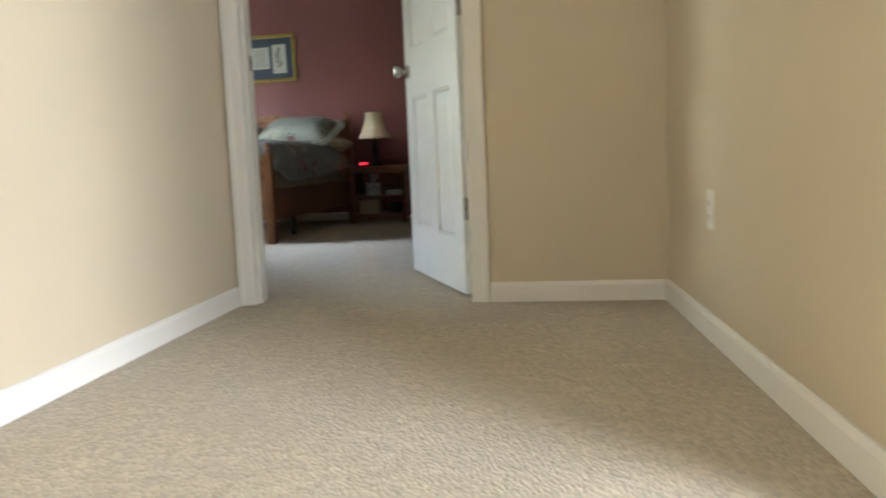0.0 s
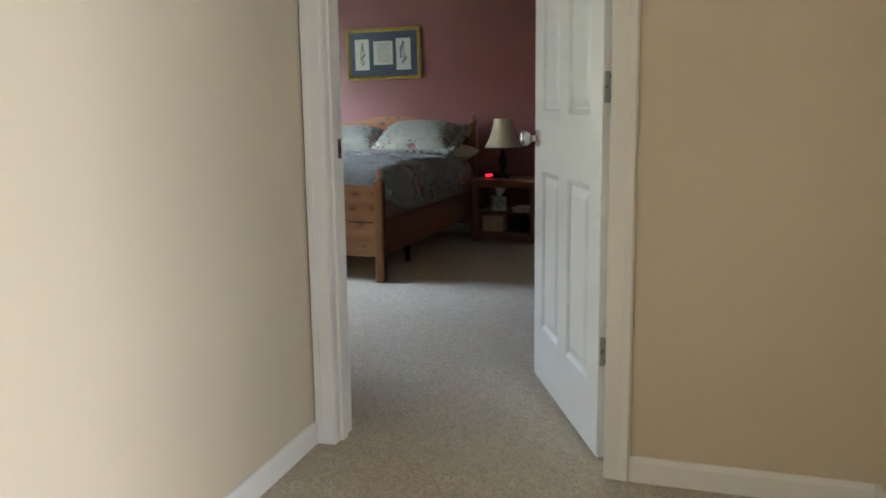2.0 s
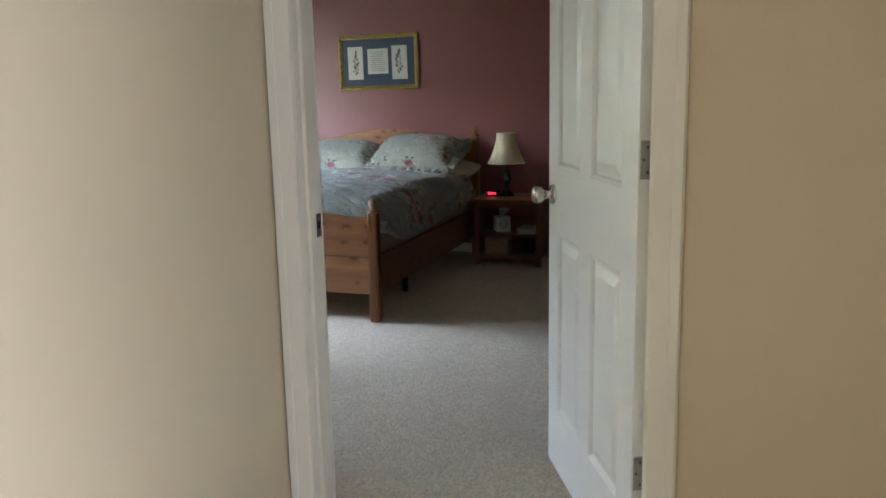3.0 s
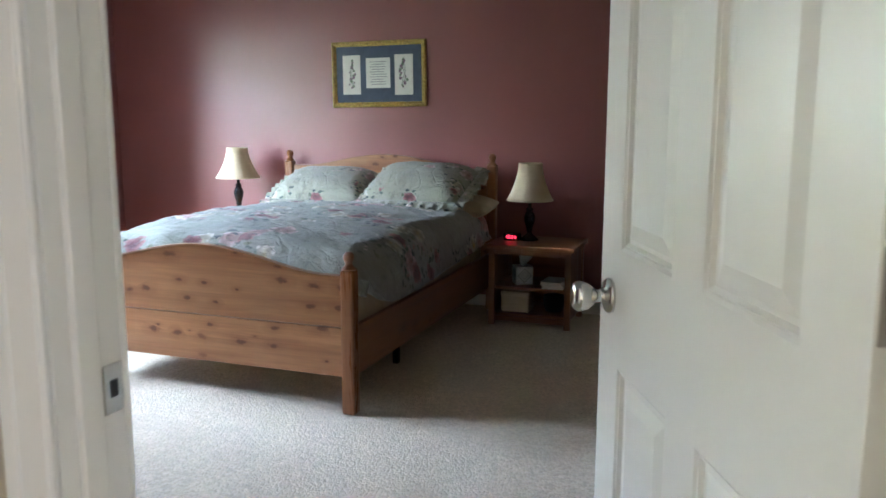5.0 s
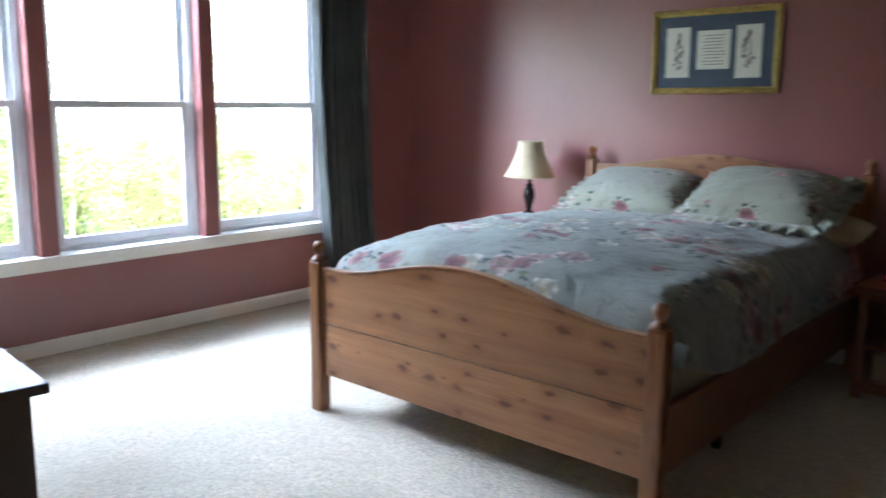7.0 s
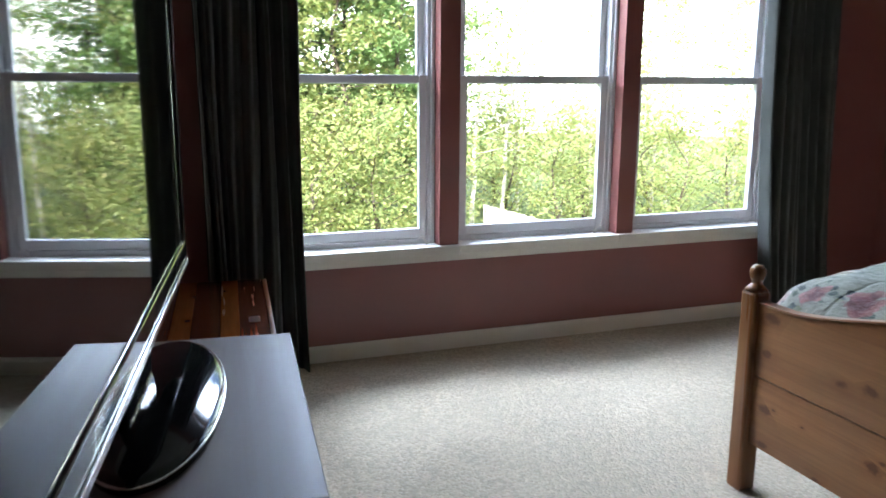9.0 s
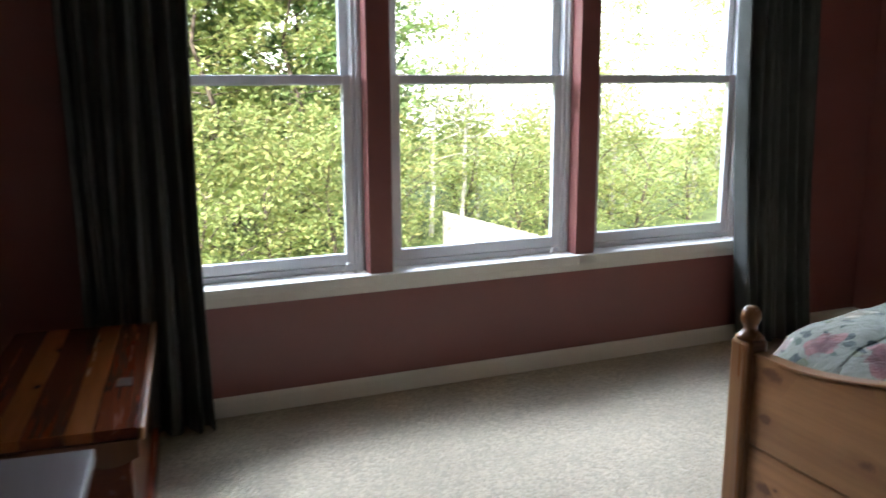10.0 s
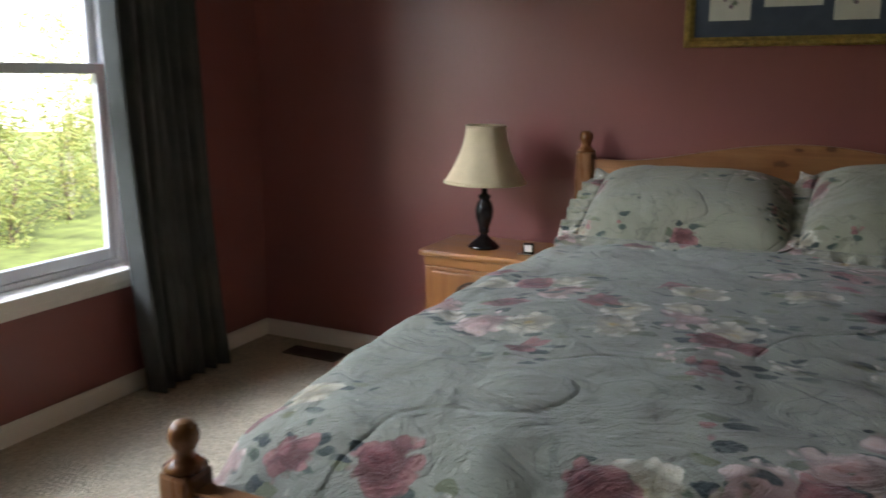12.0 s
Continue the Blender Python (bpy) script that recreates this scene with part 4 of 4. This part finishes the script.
for i, (x0, x1, z0, z1) in enumerate(panels):
    solid("paper_panel", [(x0, x1, -0.0075, -0.0062, z0, z1)], PAPER, pc)
rng = random.Random(3)
lines = []
for i in range(10):
    z = 0.085 - 0.0172 * i
    x0, x1 = -0.066 + (0.012 if i % 2 else 0), 0.064 - rng.uniform(0, 0.028)
    lines.append((x0, x1, -0.0084, -0.0076, z - 0.0022, z + 0.0022))
solid("verse_line", lines, INK, pc)
for cx, s in ((-0.209, 1), (0.193, -1)):
    for k in range(3):
        zc = 0.07 - 0.07 * k
        wire("flower_stem", [(cx + s * 0.012 * math.sin(j * 0.8 + k), -0.0082, 0.10 - 0.0215 * j) for j in range(10)], 0.0014, INK_GREEN, pc)
    for k in range(17):
        z = 0.098 - 0.0118 * k
        spread = 0.008 + 0.030 * math.sin(math.pi * k / 17)
        x = cx + s * rng.uniform(-spread, spread)
        rr = rng.uniform(0.006, 0.012)
        vs = [(x + rr * math.cos(t) * (1 + 0.3 * math.cos(5 * t)), -0.0083 - 0.0001 * k, z + rr * math.sin(t) * (1 + 0.3 * math.cos(5 * t))) for t in np.linspace(0, 2 * math.pi, 15, endpoint=False)]
        mesh("printed_bloom", vs, [tuple(range(15))], INK_PLUM if k % 3 else INK_GREEN, pc)

# ---------- television on its cabinet ----------
ang = math.degrees(math.atan2(-0.075, 0.73))
tc = empty("tv_cabinet", (-2.31, 0.938, 0), ang)      # origin at the front corner towards the door; runs to -x, back to -y
tagged(tc, "dark walnut television cabinet with a glossy top", "tv stand")
L, D = 0.735, 0.52
solid("cabinet_top", [(-L, 0, -D, 0, 0.728, 0.750)], WALNUT, tc, 0.003)
for x in (-L + 0.02, -0.045):
    solid("side", [(x, x + 0.02, -D + 0.01, -0.03, 0, 0.7275)], WALNUT, tc, 0.002)
solid("back", [(-L + 0.04, -0.045, -D + 0.012, -D + 0.02, 0.05, 0.7275)], WALNUT, tc)
solid("plinth", [(-L + 0.04, -0.045, -D + 0.03, -0.05, 0, 0.06)], WALNUT, tc)
for z0, z1 in ((0.065, 0.28), (0.285, 0.50), (0.505, 0.722)):
    solid("drawer_front", [(-L + 0.043, -0.048, -0.05, -0.028, z0, z1)], WALNUT, tc, 0.003)
    solid("drawer_pull", [(-L / 2 - 0.06, -L / 2 + 0.06, -0.028, -0.012, (z0 + z1) / 2 - 0.006, (z0 + z1) / 2 + 0.006)], HINGE, tc, 0.003)

TVA = math.degrees(math.atan2(-0.197, 1.31))
tv = empty("television", (-2.505, 0.717, 0.7505), TVA)
tagged(tv, "large black flat television with a silver lower trim", "television")
TW, TB, TT = 0.66, 0.14, 0.92
solid("bezel", [(-TW, TW, -0.035, 0.0, TB, TB + 0.055), (-TW, TW, -0.035, 0.0, TT - 0.03, TT), (-TW, -TW + 0.03, -0.035, 0.0, TB + 0.055, TT - 0.03), (TW - 0.03, TW, -0.035, 0.0, TB + 0.055, TT - 0.03)], BLACK_GLOSS, tv, 0.004)
solid("screen", [(-TW + 0.029, TW - 0.029, -0.02, -0.005, TB + 0.054, TT - 0.029)], SCREEN, tv)
solid("trim_strip", [(-TW + 0.01, TW - 0.01, 0.0005, 0.004, TB + 0.004, TB + 0.016)], SILVER, tv, 0.001)
solid("rear_housing", [(-TW + 0.02, TW - 0.02, -0.055, -0.0355, TB + 0.01, TT - 0.02), (-0.36, 0.36, -0.10, -0.0555, TB + 0.03, 0.55)], BLACK, tv, 0.01)
solid("neck", [(-0.33, -0.07, -0.06, -0.036, 0.015, TB + 0.1)], BLACK_GLOSS, tv, 0.01)
ft = [(-0.20 + 0.31 * math.cos(t), 0.02 + 0.105 * math.sin(t)) for t in np.linspace(0, 2 * math.pi, 48, endpoint=False)]
vs = [(x, y - 0.03, 0.0) for x, y in ft] + [(x, y - 0.03, 0.012) for x, y in ft] + [((x + 0.2) * 0.93 - 0.2, (y - 0.02) * 0.9 - 0.01, 0.02) for x, y in ft]
fs = [tuple(range(48)), tuple(range(96, 144))] + [(r * 48 + i, r * 48 + (i + 1) % 48, (r + 1) * 48 + (i + 1) % 48, (r + 1) * 48 + i) for r in (0, 1) for i in range(48)]
mesh("foot", vs, fs, BLACK_GLOSS, tv, True)
wire("foot_edge", [((x + 0.2) * 1.004 - 0.2, (y - 0.03) * 1.004, 0.011) for x, y in ft], 0.0025, SILVER, tv, True)

# ---------- cedar chest ----------
cc = empty("cedar_chest", (-4.31, 0.925, 0), ang)
tagged(cc, "red and yellow cedar chest with a scalloped lid edge", "chest")
CL, CD, CZ = 0.465, 0.215, 0.455
solid("chest_body", [(-CL + 0.02, CL - 0.02, -CD + 0.02, CD - 0.02, 0.05, CZ - 0.035)], CEDARS[0], cc, 0.006)
solid("chest_base", [(-CL, CL, -CD, CD, 0, 0.07)], CEDARS[0], cc, 0.008)
rows_ = ((-CD, -0.115, 0), (-0.115, -0.045, 1), (-0.045, 0.05, 0), (0.05, 0.115, 1), (0.115, CD, 0))
for y0, y1, kind_ in rows_:
    solid("lid_board", [(-CL, CL, y0 + 0.0006, y1 - 0.0006, CZ - 0.028, CZ)], CEDARS[kind_], cc, 0.002)
solid("lid_edge", [(-CL - 0.008, CL + 0.008, CD, CD + 0.016, CZ - 0.034, CZ + 0.002)], PINE_X, cc, 0.006)
scal = [(-CD, CZ - 0.03), (CD, CZ - 0.03)] + [(CD - 2 * CD * i / 24, CZ - 0.075 - 0.022 * abs(math.sin(math.pi * i / 8))) for i in range(25)]
nsc = len(scal)
mesh("scalloped_apron", [(CL - 0.018, y, z) for y, z in scal] + [(CL + 0.004, y, z) for y, z in scal], [tuple(range(nsc)), tuple(range(2 * nsc - 1, nsc - 1, -1))] + [(i, (i + 1) % nsc, nsc + (i + 1) % nsc, nsc + i) for i in range(nsc)], BROWN_Z, cc)
solid("hasp", [(0.10, 0.17, CD - 0.07, CD - 0.03, CZ + 0.0005, CZ + 0.004)], BRONZE, cc, 0.001)

# ---------- quilt rack ----------
qr = empty("quilt_rack", (-0.34, 3.85, 0))
tagged(qr, "brown wooden quilt rack with board ends", "quilt rack")
for y in (-0.33, 0.33):
    extrude_xz("end_board", [(-0.17, 0.0), (-0.10, 0.0), (-0.07, 0.05), (0.07, 0.05), (0.10, 0.0), (0.17, 0.0), (0.15, 0.70), (0.11, 0.82), (0.0, 0.87), (-0.11, 0.82), (-0.15, 0.70)], y - 0.011, y + 0.011, BROWN_Z, qr)
for x, z in ((-0.12, 0.76), (0.0, 0.83), (0.12, 0.76), (0.0, 0.25)):
    lathe("rail", [(0.012, 0), (0.012, 0.638)], BROWN_X, qr, (x, -0.319, z), 12, True, Matrix.Rotation(radians(-90), 3, 'X'))


def quilt(u, v):
    s = (u - 0.5) * 2
    y = 3.85 - 0.305 + 0.61 * v
    k = abs(s)
    if k < 0.2:
        x, z = s * 0.7, 0.850 - 0.06 * (k / 0.2) ** 2
    else:
        d = (k - 0.2) / 0.8
        x, z = (1 if s > 0 else -1) * (0.14 + 0.075 * d + 0.015 * math.sin(9 * v + 5 * d)), 0.79 - 0.73 * d
    w = 0.010 * math.sin(26 * v + 3 * s)
    return Vector((-0.34 + x + (w if k > 0.2 else 0), y, z))


tagged(sheet("quilt", 60, 40, quilt, QUILT, None, 0.018), "folded pale floral quilt hung over the rack", "quilt")

# ---------- outdoors ----------
GZ = -3.5
gr = mesh("ground", [(-900, -900, GZ), (900, -900, GZ), (900, 900, GZ), (-900, 900, GZ)], [(0, 1, 2, 3)], GRASS)
tagged(gr, "mown green lawn behind the house", "lawn", kind="structure")


def leaves(rng, clumps, per, size, flat=0.6):
    """Leaf blades as bent quads round many clump centres."""
    vs, fs = [], []
    for (cx, cy, cz, cr) in clumps:
        for _ in range(per):
            d = Vector((rng.gauss(0, 1), rng.gauss(0, 1), rng.gauss(0, flat)))
            d = d / max(d.length, 0.01) * cr * (0.35 + 0.65 * rng.random() ** 0.5)
            p = Vector((cx, cy, cz)) + d
            q = Euler((rng.uniform(-0.9, 0.9), rng.uniform(-0.9, 0.9), rng.uniform(0, 6.28))).to_matrix()
            s = size * rng.uniform(0.6, 1.3)
            b = len(vs)
            for c in ((-1, 0, 0), (0, -0.55, 0.1), (1, 0, -0.12), (0, 0.55, 0.1)):
                vs.append(p + q @ Vector(c) * s)
            fs.append((b, b + 1, b + 2, b + 3))
    return vs, fs


def limb(bm_v, bm_f, p0, p1, r0, r1, n=7):
    d = (p1 - p0).normalized()
    q = d.to_track_quat('Z', 'Y').to_matrix()
    b = len(bm_v)
    for p, r in ((p0, r0), ((p0 + p1) / 2 + q @ Vector((r0 * 0.5, 0, 0)), (r0 + r1) / 2), (p1, r1)):
        for i in range(n):
            a = 2 * math.pi * i / n
            bm_v.append(p + q @ Vector((r * math.cos(a), r * math.sin(a), 0)))
    for j in range(2):
        for i in range(n):
            bm_f.append((b + j * n + i, b + j * n + (i + 1) % n, b + (j + 1) * n + (i + 1) % n, b + (j + 1) * n + i))


def tree(seed, h, spread, bole, per, size, bark, leaf, trunk_r=0.13, nclump=46):
    rng = random.Random(seed)
    e = empty("tree")
    tv_, tf = [], []
    pts = [Vector((0, 0, -0.1))]
    for k in range(1, 6):
        pts.append(Vector((rng.uniform(-0.12, 0.12) * k, rng.uniform(-0.12, 0.12) * k, h * 0.92 * k / 5)))
    for k in range(5):
        limb(tv_, tf, pts[k], pts[k + 1], trunk_r * (1 - k / 5.5), trunk_r * (1 - (k + 1) / 5.5))
    clumps = []
    for i in range(nclump):
        t = bole + (1 - bole) * (i + rng.random()) / nclump
        base = pts[min(4, int(t * 5))].lerp(pts[min(5, int(t * 5) + 1)], t * 5 % 1)
        prof = math.sin(math.pi * min(1, (t - bole) / (1 - bole) * 0.86 + 0.14)) ** 0.6
        a = i * 2.4 + rng.uniform(-0.6, 0.6)
        rr = spread * prof * rng.uniform(0.45, 1.05)
        tip = base + Vector((rr * math.cos(a), rr * math.sin(a), rng.uniform(-0.2, 0.7)))
        limb(tv_, tf, base - Vector((0, 0, 0.3)), tip, trunk_r * 0.3 * (1.1 - t), 0.012, 5)
        clumps.append((tip.x, tip.y, tip.z, rng.uniform(0.45, 0.95)))
        mid = base.lerp(tip, 0.55)
        clumps.append((mid.x, mid.y, mid.z, rng.uniform(0.35, 0.75)))
    mesh("trunk", tv_, tf, bark, e, True)
    vs, fs = leaves(rng, clumps, per, size)
    me = bpy.data.meshes.new("crown")
    me.from_pydata([tuple(v) for v in vs], [], fs)
    tagged(finish(new("crown", me), leaf, e), kind="stuff")
    return e


rng = random.Random(11)
kinds = [tree(1, 11.5, 2.6, 0.10, 120, 0.098, BARK, LEAF_A), tree(2, 10.5, 2.9, 0.06, 120, 0.098, BARK, LEAF_B), tree(3, 12.5, 2.5, 0.12, 120, 0.098, BARK, LEAF_C),
         tree(4, 8.5, 1.6, 0.3, 34, 0.07, BIRCH, LEAF_B, 0.08, 30), tree(5, 3.9, 1.7, 0.03, 70, 0.065, BARK, LEAF_B, 0.06, 24)]
spots = {0: [(-24.5, -1.0), (-27.0, 5.2), (-24.6, 8.6), (-33, 0), (-25, -13)], 1: [(-23.6, 4.0), (-25.5, 1.6), (-24.4, 6.6), (-25, -5.5), (-26, -17), (-30.5, 3.0), (-30.8, 6.0), (-30.2, 8.8)], 2: [(-26.5, 3.2), (-27.6, 7.6), (-28.0, 10.6), (-27, -2.5), (-26, -9)],
         3: [(-23.5, 10.6), (-24.3, 12.0), (-26.5, 13.6), (-31, 21), (-27.5, 25.0), (-26.0, 16.4), (-28.5, 20.4), (-24.0, 17.6), (-25.2, 19.1), (-23.6, 20.6), (-25.4, 22.2), (-24.4, 23.8), (-24.8, 26.0)], 4: [(-23.4, 14.6), (-23.8, 17.4), (-22.9, 20.0), (-24.4, 23.0), (-26.5, 16.0), (-22.4, 26.5), (-25.0, 12.4), (-27.4, 18.6), (-28.6, 13.6), (-23.2, 2.4), (-22.9, 6.0), (-23.0, 9.2), (-19.2, 3.0), (-19.6, 4.8), (-19.3, 6.4), (-20.2, 8.0), (-21.0, 12.4), (-21.2, 16.6)]}
labels = ["tall leafy green tree at the edge of the lawn", "yellow-green leafy tree turning to autumn colour", "deep green leafy tree behind the lawn", "thin pale-barked birch with sparse leaves", "low sunlit yellow-green bush by the lawn"]
for k, t0 in enumerate(kinds):
    tagged(t0, labels[k], "bush" if k == 4 else "tree", "bushes behind the lawn" if k == 4 else "trees behind the lawn")
    if k == 4:
        t0.name = "bush"
    for j, (x, y) in enumerate(spots[k]):
        m = pose(x - 2.0, y, GZ, 0, 0, rng.uniform(0, 360))
        if j == 0:
            t0.matrix_basis = m
        else:
            copy_thing(t0, m)

# added curved sheet that glows, in place of the bright, washed-out far distance
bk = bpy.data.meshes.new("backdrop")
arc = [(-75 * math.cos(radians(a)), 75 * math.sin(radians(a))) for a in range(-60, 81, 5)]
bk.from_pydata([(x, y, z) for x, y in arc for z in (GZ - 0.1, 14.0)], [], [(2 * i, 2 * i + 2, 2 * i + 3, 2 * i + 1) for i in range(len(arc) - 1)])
structure(finish(new("backdrop", bk), PALE_GLOW), "glowing pale sheet standing in for the bright far distance", "backdrop")

# board fence running from the trees towards the house
F0, F1 = Vector((-23.0, 9.95, GZ)), Vector((-10.0, 11.8, GZ))
fe = empty("fence", tuple(F0), math.degrees(math.atan2(F1.y - F0.y, F1.x - F0.x)))
tagged(fe, "pale weathered board fence along the lawn", "fence")
FL = (F1 - F0).length
nbd = int(FL / 0.15)
bd = solid("fence_board", [(0.003, 0.147, -0.011, 0.011, 0.03, 1.2)], FENCE, fe, 0.004)
for i in range(1, nbd):
    o = bd.copy()
    scene.collection.objects.link(o)
    o.location = (0.15 * i, 0, 0.012 * math.sin(i * 2.1))
for z in (0.25, 0.95):
    solid("fence_rail", [(0, FL, 0.012, 0.05, z, z + 0.09)], FENCE, fe)
